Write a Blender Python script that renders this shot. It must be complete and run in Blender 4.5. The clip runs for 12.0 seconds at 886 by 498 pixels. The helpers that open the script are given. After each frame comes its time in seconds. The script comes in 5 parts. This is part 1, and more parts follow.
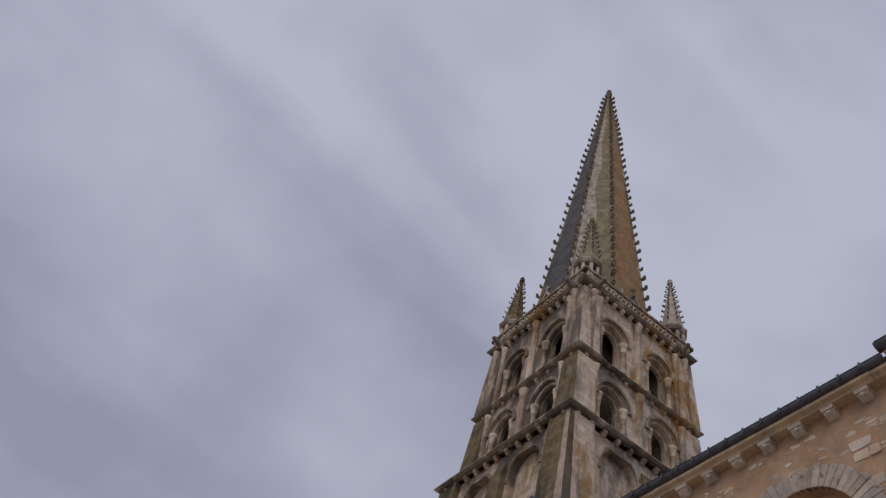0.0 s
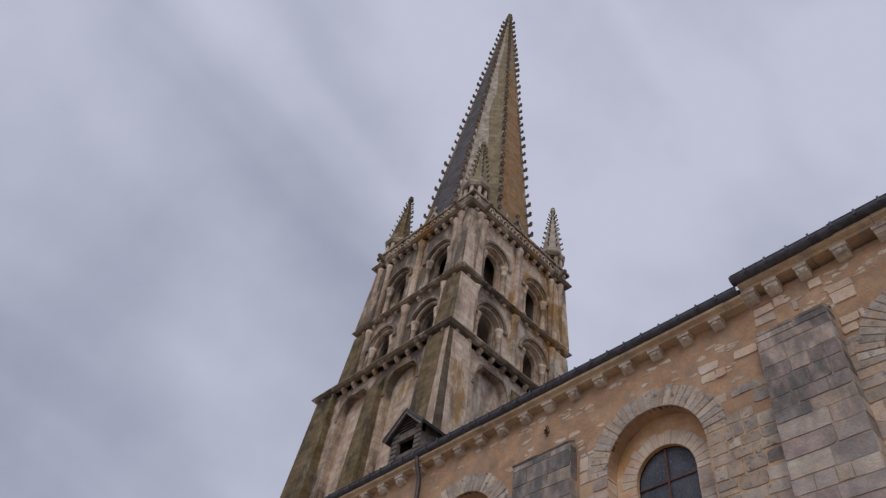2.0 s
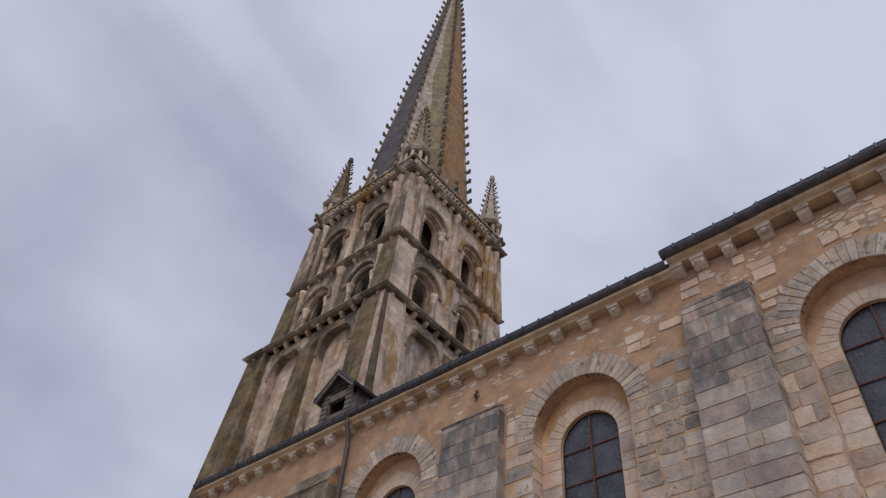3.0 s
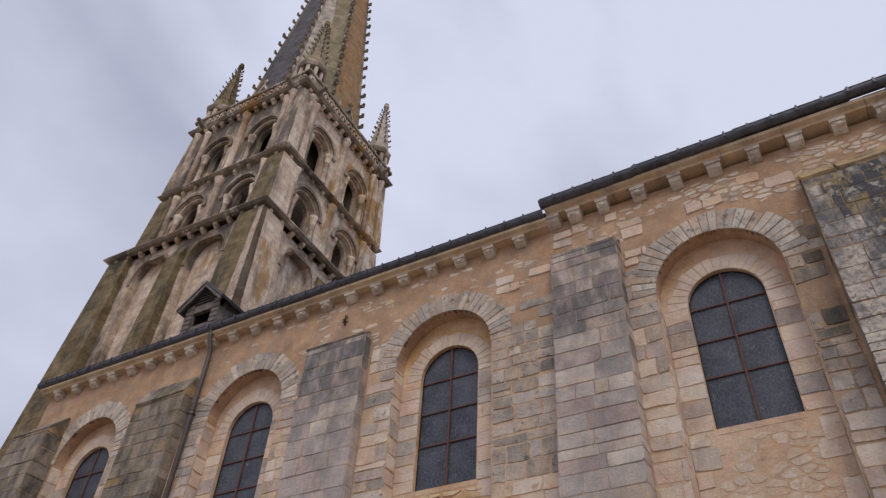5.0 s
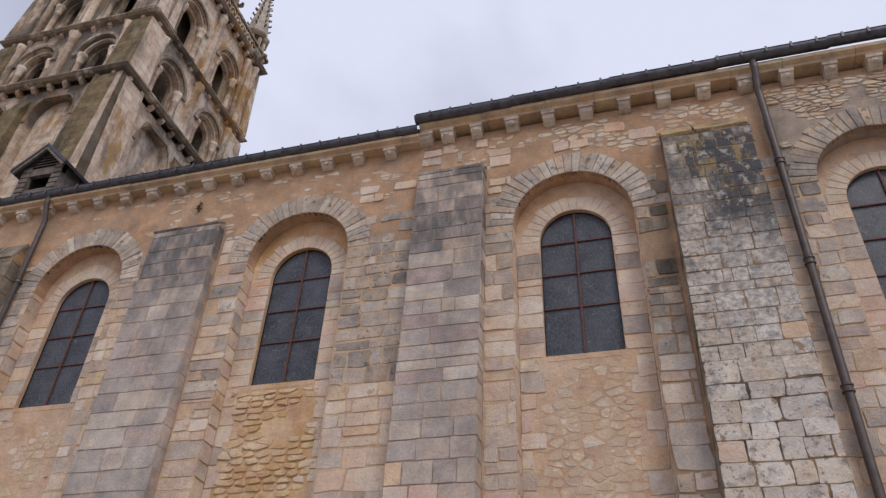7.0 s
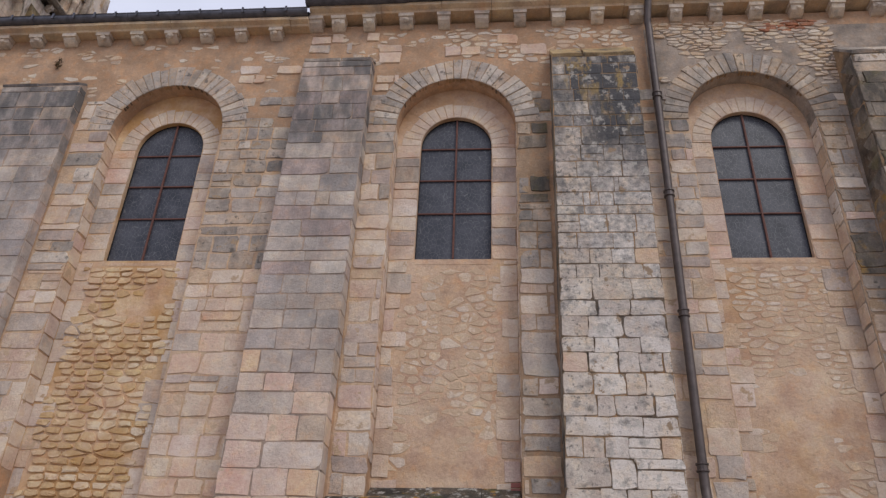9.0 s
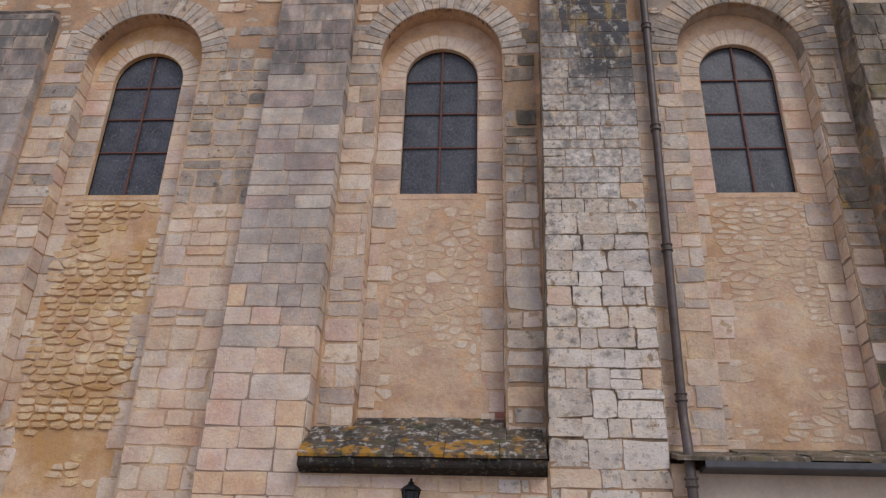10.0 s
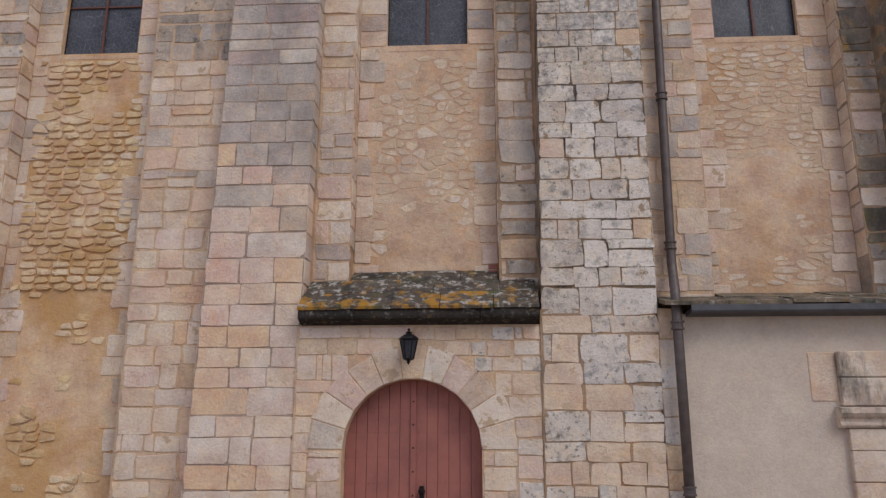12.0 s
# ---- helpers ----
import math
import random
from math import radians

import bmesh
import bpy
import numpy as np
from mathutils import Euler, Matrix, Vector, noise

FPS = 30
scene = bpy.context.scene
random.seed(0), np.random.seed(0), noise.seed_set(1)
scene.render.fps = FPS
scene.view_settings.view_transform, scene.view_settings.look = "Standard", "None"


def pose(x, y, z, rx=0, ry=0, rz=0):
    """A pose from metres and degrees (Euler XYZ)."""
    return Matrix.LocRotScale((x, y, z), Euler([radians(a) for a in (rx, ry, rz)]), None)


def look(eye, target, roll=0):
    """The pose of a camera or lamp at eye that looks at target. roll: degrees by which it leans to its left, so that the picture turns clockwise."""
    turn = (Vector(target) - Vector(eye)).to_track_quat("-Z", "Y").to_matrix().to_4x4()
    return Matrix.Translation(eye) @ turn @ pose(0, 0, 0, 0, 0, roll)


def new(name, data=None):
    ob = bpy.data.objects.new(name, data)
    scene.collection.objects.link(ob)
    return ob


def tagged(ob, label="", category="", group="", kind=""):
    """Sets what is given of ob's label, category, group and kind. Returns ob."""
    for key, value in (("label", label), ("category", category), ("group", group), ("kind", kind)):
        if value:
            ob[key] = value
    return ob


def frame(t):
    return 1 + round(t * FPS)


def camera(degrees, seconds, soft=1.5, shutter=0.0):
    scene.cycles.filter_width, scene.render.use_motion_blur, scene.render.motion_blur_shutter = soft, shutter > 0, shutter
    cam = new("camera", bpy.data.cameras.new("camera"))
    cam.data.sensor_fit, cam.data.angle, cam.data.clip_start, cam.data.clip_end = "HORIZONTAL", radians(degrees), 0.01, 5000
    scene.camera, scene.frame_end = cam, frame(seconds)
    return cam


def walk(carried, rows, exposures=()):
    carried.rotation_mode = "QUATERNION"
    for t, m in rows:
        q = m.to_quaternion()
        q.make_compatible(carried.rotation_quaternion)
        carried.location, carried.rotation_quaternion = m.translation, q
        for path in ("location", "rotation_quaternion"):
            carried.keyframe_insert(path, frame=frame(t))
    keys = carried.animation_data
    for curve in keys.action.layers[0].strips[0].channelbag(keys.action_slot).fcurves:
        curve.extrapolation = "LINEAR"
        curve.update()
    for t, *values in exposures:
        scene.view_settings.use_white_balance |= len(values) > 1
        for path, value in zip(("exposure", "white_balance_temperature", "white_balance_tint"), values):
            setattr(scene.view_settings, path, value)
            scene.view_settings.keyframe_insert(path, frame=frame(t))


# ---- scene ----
cam = camera(61.4, 12.0, soft=1.35)

# seconds, turn to the left, height of gaze, roll (degrees); the camera stands on one spot
EYE = (0.0, -10.35, 1.6)
PATH = [
    (0.0, 68.779, 53.831, 19.426),
    (0.5, 64.288, 52.834, 16.392),
    (1.0, 59.943, 51.676, 14.082),
    (1.5, 56.507, 50.766, 11.790),
    (2.0, 52.767, 49.909, 10.262),
    (2.5, 49.045, 48.920, 8.279),
    (3.0, 44.955, 47.907, 6.688),
    (4.8, 32.709, 43.955, 3.937),
    (5.0, 31.369, 43.349, 3.759),
    (5.5, 27.677, 41.861, 3.355),
    (6.0, 24.057, 40.396, 3.431),
    (6.5, 20.860, 38.984, 3.142),
    (7.0, 17.190, 37.091, 2.822),
    (7.5, 13.064, 35.595, 2.023),
    (7.7, 11.635, 35.027, 2.029),
    (9.3, 4.847, 28.386, 2.299),
    (9.5, 4.676, 27.379, 2.218),
    (10.0, 3.917, 24.878, 1.677),
    (10.5, 3.284, 22.510, 1.277),
    (11.0, 3.650, 19.953, 1.000),
    (11.5, 3.424, 17.009, 0.817),
    (12.0, 3.138, 13.806, 0.071),
]


def gaze(turn, rise, roll):
    a, b = radians(turn), radians(rise)
    d = Vector((-math.sin(a) * math.cos(b), math.cos(a) * math.cos(b), math.sin(b)))
    return look(EYE, Vector(EYE) + d * 10, roll)


EXPOSURES = [(0.0, -0.32), (2.5, -0.04), (5.0, 0.24), (7.5, 0.38), (9.5, 0.39), (10.5, 0.40), (12.0, 0.35)]
walk(cam, [(t, gaze(a, b, c)) for t, a, b, c in PATH], EXPOSURES)

# ---- daylight: an overcast sky and a wide, veiled sun ----
SUN_RISE, SUN_SIDE = 46, 38  # degrees above the horizon; to the right of straight behind the camera
world = bpy.data.worlds.new("overcast_sky")
scene.world = world
world.use_nodes = True
wn, wl = world.node_tree.nodes, world.node_tree.links
wn.clear()
w_out = wn.new("ShaderNodeOutputWorld")
w_bg = wn.new("ShaderNodeBackground")
w_sky = wn.new("ShaderNodeTexSky")
w_sky.sky_type, w_sky.sun_disc = "NISHITA", False
w_sky.sun_elevation, w_sky.sun_rotation = radians(SUN_RISE), radians(180 - SUN_SIDE)
w_co = wn.new("ShaderNodeTexCoord")
w_map = wn.new("ShaderNodeMapping")  # long streaks of high cloud
w_map.vector_type = "TEXTURE"
w_map.inputs["Rotation"].default_value = (radians(-50.95), radians(9.37), radians(96.86))
w_map.inputs["Scale"].default_value = (1.5, 0.42, 0.8)
w_n1 = wn.new("ShaderNodeTexNoise")
w_n1.inputs["Scale"].default_value, w_n1.inputs["Detail"].default_value, w_n1.inputs["Roughness"].default_value = 1.5, 3.0, 0.45
w_n1.inputs["Distortion"].default_value = 0.35
w_n2 = wn.new("ShaderNodeTexNoise")  # soft banks of cloud
w_n2.inputs["Scale"].default_value, w_n2.inputs["Detail"].default_value, w_n2.inputs["Roughness"].default_value = 3.2, 5.0, 0.5
w_add = wn.new("ShaderNodeMix")
w_add.inputs[0].default_value = 0.36
w_ramp = wn.new("ShaderNodeValToRGB")
w_ramp.color_ramp.elements[0].position, w_ramp.color_ramp.elements[0].color = 0.39, (0.405, 0.425, 0.55, 1)
w_ramp.color_ramp.elements[1].position, w_ramp.color_ramp.elements[1].color = 0.62, (0.665, 0.69, 0.84, 1)
w_dim = wn.new("ShaderNodeMix")
w_dim.data_type, w_dim.blend_type = "RGBA", "MULTIPLY"
w_dim.inputs[0].default_value = 1.0
w_dim.inputs[7].default_value = (0.1, 0.1, 0.1, 1)
w_mix = wn.new("ShaderNodeMix")
w_mix.data_type = "RGBA"
w_mix.inputs[0].default_value = 0.93  # cloud cover
wl.new(w_co.outputs["Generated"], w_map.inputs["Vector"])
wl.new(w_map.outputs[0], w_n1.inputs["Vector"])
wl.new(w_co.outputs["Generated"], w_n2.inputs["Vector"])
wl.new(w_n1.outputs["Fac"], w_add.inputs[2])
wl.new(w_n2.outputs["Fac"], w_add.inputs[3])
wl.new(w_add.outputs[0], w_ramp.inputs[0])
wl.new(w_sky.outputs[0], w_dim.inputs[6])
wl.new(w_dim.outputs[2], w_mix.inputs[6])
wl.new(w_ramp.outputs[0], w_mix.inputs[7])
wl.new(w_mix.outputs[2], w_bg.inputs["Color"])
w_bg.inputs["Strength"].default_value = 0.9
wl.new(w_bg.outputs[0], w_out.inputs[0])

sun = new("sun", bpy.data.lights.new("sun", "SUN"))
sun.data.energy, sun.data.angle, sun.data.color = 1.0, radians(28), (1.0, 0.95, 0.88)
a, b = radians(SUN_SIDE), radians(SUN_RISE)
sun.matrix_world = look((math.sin(a) * math.cos(b) * 60, -math.cos(a) * math.cos(b) * 60, math.sin(b) * 60), (0, 0, 0))


# ---- materials ----
ALL = (1, 1, 1)


def ramp_of(nt, stops):
    r = nt.nodes.new("ShaderNodeValToRGB")
    e = r.color_ramp.elements
    while len(e) > 1:
        e.remove(e[-1])
    e[0].position, e[0].color = stops[0][0], (*stops[0][1], 1)
    for p, c in stops[1:]:
        k = e.new(p)
        k.color = (*c, 1)
    return r


def noise_node(nt, co, scale, detail=5.0, rough=0.55, stretch=(1, 1, 1), shift=(0, 0, 0)):
    m = nt.nodes.new("ShaderNodeMapping")
    m.inputs["Scale"].default_value = stretch
    m.inputs["Location"].default_value = shift
    n = nt.nodes.new("ShaderNodeTexNoise")
    n.inputs["Scale"].default_value, n.inputs["Detail"].default_value, n.inputs["Roughness"].default_value = scale, detail, rough
    nt.links.new(co, m.inputs["Vector"])
    nt.links.new(m.outputs[0], n.inputs["Vector"])
    return n


def blend(nt, fac, a, b, kind="MIX"):
    m = nt.nodes.new("ShaderNodeMix")
    m.data_type, m.blend_type = "RGBA", kind
    for sock, v in ((m.inputs[0], fac), (m.inputs[6], a), (m.inputs[7], b)):
        if isinstance(v, (int, float)):
            sock.default_value = v
        elif isinstance(v, tuple):
            sock.default_value = (*v, 1)
        else:
            nt.links.new(v, sock)
    return m.outputs[2]


def sharpen(nt, value, lo, hi):
    m = nt.nodes.new("ShaderNodeMapRange")
    m.inputs["From Min"].default_value, m.inputs["From Max"].default_value = lo, hi
    nt.links.new(value, m.inputs["Value"])
    return m.outputs[0]


def aged(c):
    """Dulls a clean stone colour by dust and weather."""
    g = sum(c) / 3
    return tuple((v * 0.97 + g * 0.03) * k for v, k in zip(c, (0.957, 0.943, 0.96)))


def stone(name, palette, stains=(), island=False, rough=0.9, grain=0.13, bump=0.9, bump_scale=28.0, coarse=0.35, pits=0.55, coursing=0.0, mottle=0.5, smear=None):
    """Masonry: a colour for each piece from the palette, grain and blotches over it, then stains:
    (colour, noise scale, low, high, strength, stretch, height window or None)."""
    mat = bpy.data.materials.new(name)
    mat.use_nodes = True
    nt = mat.node_tree
    bsdf = nt.nodes["Principled BSDF"]
    geo = nt.nodes.new("ShaderNodeNewGeometry")
    pos = geo.outputs["Position"]
    palette = [aged(c) for c in palette]
    if len(palette) > 1:
        r = ramp_of(nt, [(i / (len(palette) - 1), c) for i, c in enumerate(palette)])
        if island is None:
            src = noise_node(nt, pos, 1.3, 3.0).outputs["Fac"]
            nt.links.new(sharpen(nt, src, 0.3, 0.7), r.inputs[0])
        elif island:
            nt.links.new(geo.outputs["Random Per Island"], r.inputs[0])
        else:
            info = nt.nodes.new("ShaderNodeObjectInfo")
            nt.links.new(info.outputs["Random"], r.inputs[0])
        col = r.outputs[0]
    else:
        col = palette[0]
    fine = noise_node(nt, pos, 24.0, 6.0, 0.6)
    wide = noise_node(nt, pos, 2.3, 5.0, 0.6)
    col = blend(nt, grain, col, ramp_of_link(nt, fine.outputs["Fac"], [(0.3, (0.12, 0.10, 0.08)), (0.7, (0.95, 0.9, 0.82))]), "OVERLAY")
    col = blend(nt, coarse, col, ramp_of_link(nt, wide.outputs["Fac"], [(0.3, (0.2, 0.18, 0.16)), (0.7, (0.85, 0.82, 0.78))]), "OVERLAY")
    # warm and cool clouds within each stone, different from piece to piece
    tone = noise_node(nt, pos, 5.5, 4.0, 0.6, ALL, (4.2, 0.7, 8.8))
    col = blend(nt, mottle, col, ramp_of_link(nt, tone.outputs["Fac"], [(0.32, (0.42, 0.43, 0.45)), (0.5, (0.5, 0.5, 0.5)), (0.68, (0.66, 0.54, 0.43))]), "OVERLAY")
    if coursing:
        sep0 = nt.nodes.new("ShaderNodeSeparateXYZ")
        nt.links.new(pos, sep0.inputs[0])
        along = nt.nodes.new("ShaderNodeMath")
        nt.links.new(sep0.outputs["X"], along.inputs[0])
        nt.links.new(sep0.outputs["Y"], along.inputs[1])
        uv = nt.nodes.new("ShaderNodeCombineXYZ")
        nt.links.new(along.outputs[0], uv.inputs[0])
        nt.links.new(sep0.outputs["Z"], uv.inputs[1])
        br = nt.nodes.new("ShaderNodeTexBrick")
        br.inputs["Scale"].default_value = 1.0
        br.inputs["Brick Width"].default_value, br.inputs["Row Height"].default_value = coursing * 1.9, coursing
        br.inputs["Mortar Size"].default_value, br.inputs["Mortar Smooth"].default_value = 0.018, 0.4
        br.inputs["Color1"].default_value, br.inputs["Color2"].default_value, br.inputs["Mortar"].default_value = (0.38, 0.37, 0.35, 1), (0.62, 0.6, 0.58, 1), (0.22, 0.2, 0.18, 1)
        nt.links.new(uv.outputs[0], br.inputs["Vector"])
        col = blend(nt, 0.6, col, br.outputs["Color"], "OVERLAY")
    if pits:
        pale = noise_node(nt, pos, 11.0, 8.0, 0.78, ALL, (2.7, 9.1, 0.4))
        pf = nt.nodes.new("ShaderNodeMath")
        pf.operation = "MULTIPLY"
        nt.links.new(sharpen(nt, pale.outputs["Fac"], 0.55, 0.70), pf.inputs[0])
        pf.inputs[1].default_value = 0.35
        col = blend(nt, pf.outputs[0], col, (0.70, 0.64, 0.56))
        pit = noise_node(nt, pos, 15.0, 8.0, 0.8, ALL, (7.7, 1.1, 4.4))
        pm = nt.nodes.new("ShaderNodeMath")
        pm.operation = "MULTIPLY"
        nt.links.new(sharpen(nt, pit.outputs["Fac"], 0.56, 0.68), pm.inputs[0])
        pm.inputs[1].default_value = pits
        # the pits come in clusters: some stones are eaten, others sound
        clus = nt.nodes.new("ShaderNodeMath")
        clus.operation = "MULTIPLY"
        nt.links.new(pm.outputs[0], clus.inputs[0])
        nt.links.new(sharpen(nt, noise_node(nt, pos, 1.9, 3.0, 0.5, ALL, (8.1, 3.3, 6.2)).outputs["Fac"], 0.40, 0.62), clus.inputs[1])
        col = blend(nt, clus.outputs[0], col, (0.13, 0.115, 0.10))
    for i, (tint, scale, lo, hi, strength, stretch, window) in enumerate(stains):
        n = noise_node(nt, pos, scale, 6.0, 0.65, stretch, (3.1 * i + 1.7, 5.3 * i, 2.9 * i))
        f = sharpen(nt, n.outputs["Fac"], lo, hi)
        if window:
            sep = nt.nodes.new("ShaderNodeSeparateXYZ")
            nt.links.new(pos, sep.inputs[0])
            add = nt.nodes.new("ShaderNodeMath")
            add.operation = "MULTIPLY_ADD"
            nt.links.new(n.outputs["Fac"], add.inputs[0])
            add.inputs[1].default_value = window[2]
            nt.links.new(sep.outputs["Z"], add.inputs[2])
            g = sharpen(nt, add.outputs[0], window[0], window[1])
            mul = nt.nodes.new("ShaderNodeMath")
            mul.operation = "MULTIPLY"
            nt.links.new(f, mul.inputs[0])
            nt.links.new(g, mul.inputs[1])
            f = mul.outputs[0]
        s = nt.nodes.new("ShaderNodeMath")
        s.operation = "MULTIPLY"
        nt.links.new(f, s.inputs[0])
        s.inputs[1].default_value = strength
        col = blend(nt, s.outputs[0], col, tint)
    if smear:  # old pointing smeared over the stones, in ragged islands
        sm = noise_node(nt, pos, 3.6, 7.0, 0.62, ALL, (6.4, 2.2, 9.9))
        col = blend(nt, sharpen(nt, sm.outputs["Fac"], smear[1], smear[1] + 0.035), col, smear[0])
    nt.links.new(col, bsdf.inputs["Base Color"])
    bsdf.inputs["Roughness"].default_value = rough
    bsdf.inputs["Specular IOR Level"].default_value = 0.2
    bn = noise_node(nt, pos, bump_scale, 7.0, 0.7)
    bm2 = noise_node(nt, pos, bump_scale * 0.22, 4.0, 0.6)
    ad = nt.nodes.new("ShaderNodeMath")
    ad.operation = "ADD"
    nt.links.new(bn.outputs["Fac"], ad.inputs[0])
    nt.links.new(bm2.outputs["Fac"], ad.inputs[1])
    bp = nt.nodes.new("ShaderNodeBump")
    bp.inputs["Strength"].default_value, bp.inputs["Distance"].default_value = bump, 0.02
    nt.links.new(ad.outputs[0], bp.inputs["Height"])
    nt.links.new(bp.outputs[0], bsdf.inputs["Normal"])
    return mat


def ramp_of_link(nt, value, stops):
    r = ramp_of(nt, stops)
    nt.links.new(value, r.inputs[0])
    return r.outputs[0]


def plain(name, colour, rough=0.6, metal=0.0, second=None, scale=9.0, bump=0.15):
    mat = bpy.data.materials.new(name)
    mat.use_nodes = True
    nt = mat.node_tree
    bsdf = nt.nodes["Principled BSDF"]
    geo = nt.nodes.new("ShaderNodeNewGeometry")
    n = noise_node(nt, geo.outputs["Position"], scale, 6.0, 0.65)
    c2 = second or tuple(c * 0.6 for c in colour)
    nt.links.new(ramp_of_link(nt, n.outputs["Fac"], [(0.32, c2), (0.6, colour)]), bsdf.inputs["Base Color"])
    bsdf.inputs["Roughness"].default_value, bsdf.inputs["Metallic"].default_value = rough, metal
    bp = nt.nodes.new("ShaderNodeBump")
    bp.inputs["Strength"].default_value, bp.inputs["Distance"].default_value = bump, 0.01
    nt.links.new(noise_node(nt, geo.outputs["Position"], scale * 5).outputs["Fac"], bp.inputs["Height"])
    nt.links.new(bp.outputs[0], bsdf.inputs["Normal"])
    return mat


def loose_and_bedded(name, palette, stains, smear=None):
    """The same stone twice: tinted piece by piece, and tinted island by island."""
    return stone(name, palette, stains, smear=smear), stone(name + "_bedded", palette, stains, island=True, smear=smear)


DRIP = (1.3, 1.3, 0.55)
GREY_STAIN = ((0.17, 0.16, 0.15), 1.6, 0.54, 0.74, 0.5, (1, 1, 0.5), None)
M_ASHLAR = stone("ashlar_limestone", [(0.57, 0.48, 0.40), (0.53, 0.465, 0.405), (0.66, 0.58, 0.50), (0.50, 0.405, 0.35), (0.59, 0.52, 0.45), (0.47, 0.425, 0.385), (0.59, 0.475, 0.36)],
                 [((0.22, 0.21, 0.2), 1.1, 0.5, 0.75, 0.6, (1, 1, 0.45), None), ((0.15, 0.147, 0.142), 2.2, 0.38, 0.60, 0.75, DRIP, (9.6, 11.6, 2.5))])
M_PALE_ASHLAR = stone("pale_cream_ashlar", [(0.76, 0.60, 0.465), (0.73, 0.535, 0.41), (0.79, 0.665, 0.54), (0.73, 0.515, 0.345), (0.71, 0.605, 0.52), (0.76, 0.56, 0.46), (0.68, 0.575, 0.495)], [((0.42, 0.37, 0.33), 1.3, 0.54, 0.75, 0.5, ALL, None)], smear=((0.60, 0.46, 0.34), 0.63))
M_GREY_ASHLAR = stone("weathered_grey_ashlar", [(0.50, 0.45, 0.41), (0.42, 0.38, 0.36), (0.56, 0.50, 0.45), (0.46, 0.37, 0.34), (0.52, 0.47, 0.42), (0.40, 0.37, 0.35)],
                      [((0.19, 0.185, 0.18), 1.4, 0.45, 0.7, 0.6, (1, 1, 0.5), None), ((0.10, 0.10, 0.10), 2.2, 0.30, 0.56, 0.8, DRIP, (9.6, 11.6, 2.5))])
M_WHITE_ASHLAR = stone("lichen_white_ashlar", [(0.72, 0.67, 0.61), (0.63, 0.57, 0.51), (0.79, 0.74, 0.67), (0.68, 0.59, 0.49), (0.60, 0.56, 0.52)],
                       [((0.12, 0.12, 0.12), 4.4, 0.54, 0.68, 0.7, ALL, None), ((0.20, 0.195, 0.19), 9.0, 0.38, 0.60, 0.72, ALL, (6.8, 9.0, 2.2)), ((0.065, 0.066, 0.072), 1.6, 0.30, 0.52, 0.93, DRIP, (9.6, 11.0, 2.4)),
                        ((0.44, 0.30, 0.11), 2.6, 0.54, 0.62, 0.75, DRIP, (9.6, 11.6, 1.0)), ((0.50, 0.47, 0.42), 6.5, 0.56, 0.62, 0.75, (1, 1, 0.8), None), ((0.10, 0.10, 0.10), 13.0, 0.58, 0.66, 0.7, ALL, None)], smear=((0.34, 0.25, 0.17), 0.635))
M_WHITE_EDGE = stone("pale_lichened_edge_stone", [(0.68, 0.61, 0.53), (0.58, 0.52, 0.45), (0.74, 0.68, 0.60)], [((0.12, 0.12, 0.12), 4.4, 0.52, 0.66, 0.7, ALL, None), ((0.20, 0.195, 0.19), 9.0, 0.42, 0.62, 0.65, ALL, (7.2, 9.4, 2.2)), ((0.085, 0.085, 0.088), 1.6, 0.40, 0.58, 0.7, DRIP, (10.0, 11.3, 2.4)), ((0.44, 0.30, 0.11), 2.6, 0.54, 0.62, 0.7, DRIP, (10.2, 11.8, 1.0)), ((0.10, 0.10, 0.10), 13.0, 0.56, 0.64, 0.7, ALL, None)], smear=((0.34, 0.25, 0.17), 0.635))
M_QUOIN = stone("warm_quoin_stone", [(0.64, 0.50, 0.38), (0.78, 0.67, 0.55), (0.58, 0.46, 0.37), (0.66, 0.49, 0.33), (0.50, 0.43, 0.37), (0.80, 0.70, 0.59), (0.68, 0.51, 0.43), (0.56, 0.50, 0.43)], [GREY_STAIN], smear=((0.52, 0.38, 0.26), 0.585))
M_GREY_QUOIN = stone("grey_quoin_stone", [(0.44, 0.37, 0.30), (0.60, 0.53, 0.44), (0.34, 0.31, 0.28), (0.54, 0.44, 0.33), (0.40, 0.36, 0.31), (0.66, 0.58, 0.49)],
                     [((0.12, 0.12, 0.115), 1.8, 0.46, 0.68, 0.75, (1, 1, 0.5), None), ((0.075, 0.07, 0.062), 7.0, 0.57, 0.66, 0.7, ALL, None)], smear=((0.42, 0.30, 0.195), 0.58))
M_JAMB = stone("pale_jamb_stone", [(0.72, 0.58, 0.45), (0.68, 0.53, 0.42), (0.76, 0.63, 0.51), (0.66, 0.50, 0.36), (0.70, 0.60, 0.50)], [((0.40, 0.32, 0.25), 2.2, 0.52, 0.75, 0.5, ALL, None)], smear=((0.58, 0.43, 0.30), 0.60))
M_VOUSS = stone("voussoir_stone", [(0.58, 0.50, 0.42), (0.46, 0.41, 0.36), (0.72, 0.64, 0.55), (0.38, 0.35, 0.31), (0.56, 0.46, 0.36), (0.66, 0.60, 0.52)], [((0.17, 0.16, 0.15), 2.4, 0.5, 0.7, 0.6, ALL, None), ((0.09, 0.085, 0.08), 8.0, 0.57, 0.66, 0.7, ALL, None)], smear=((0.50, 0.36, 0.24), 0.62))
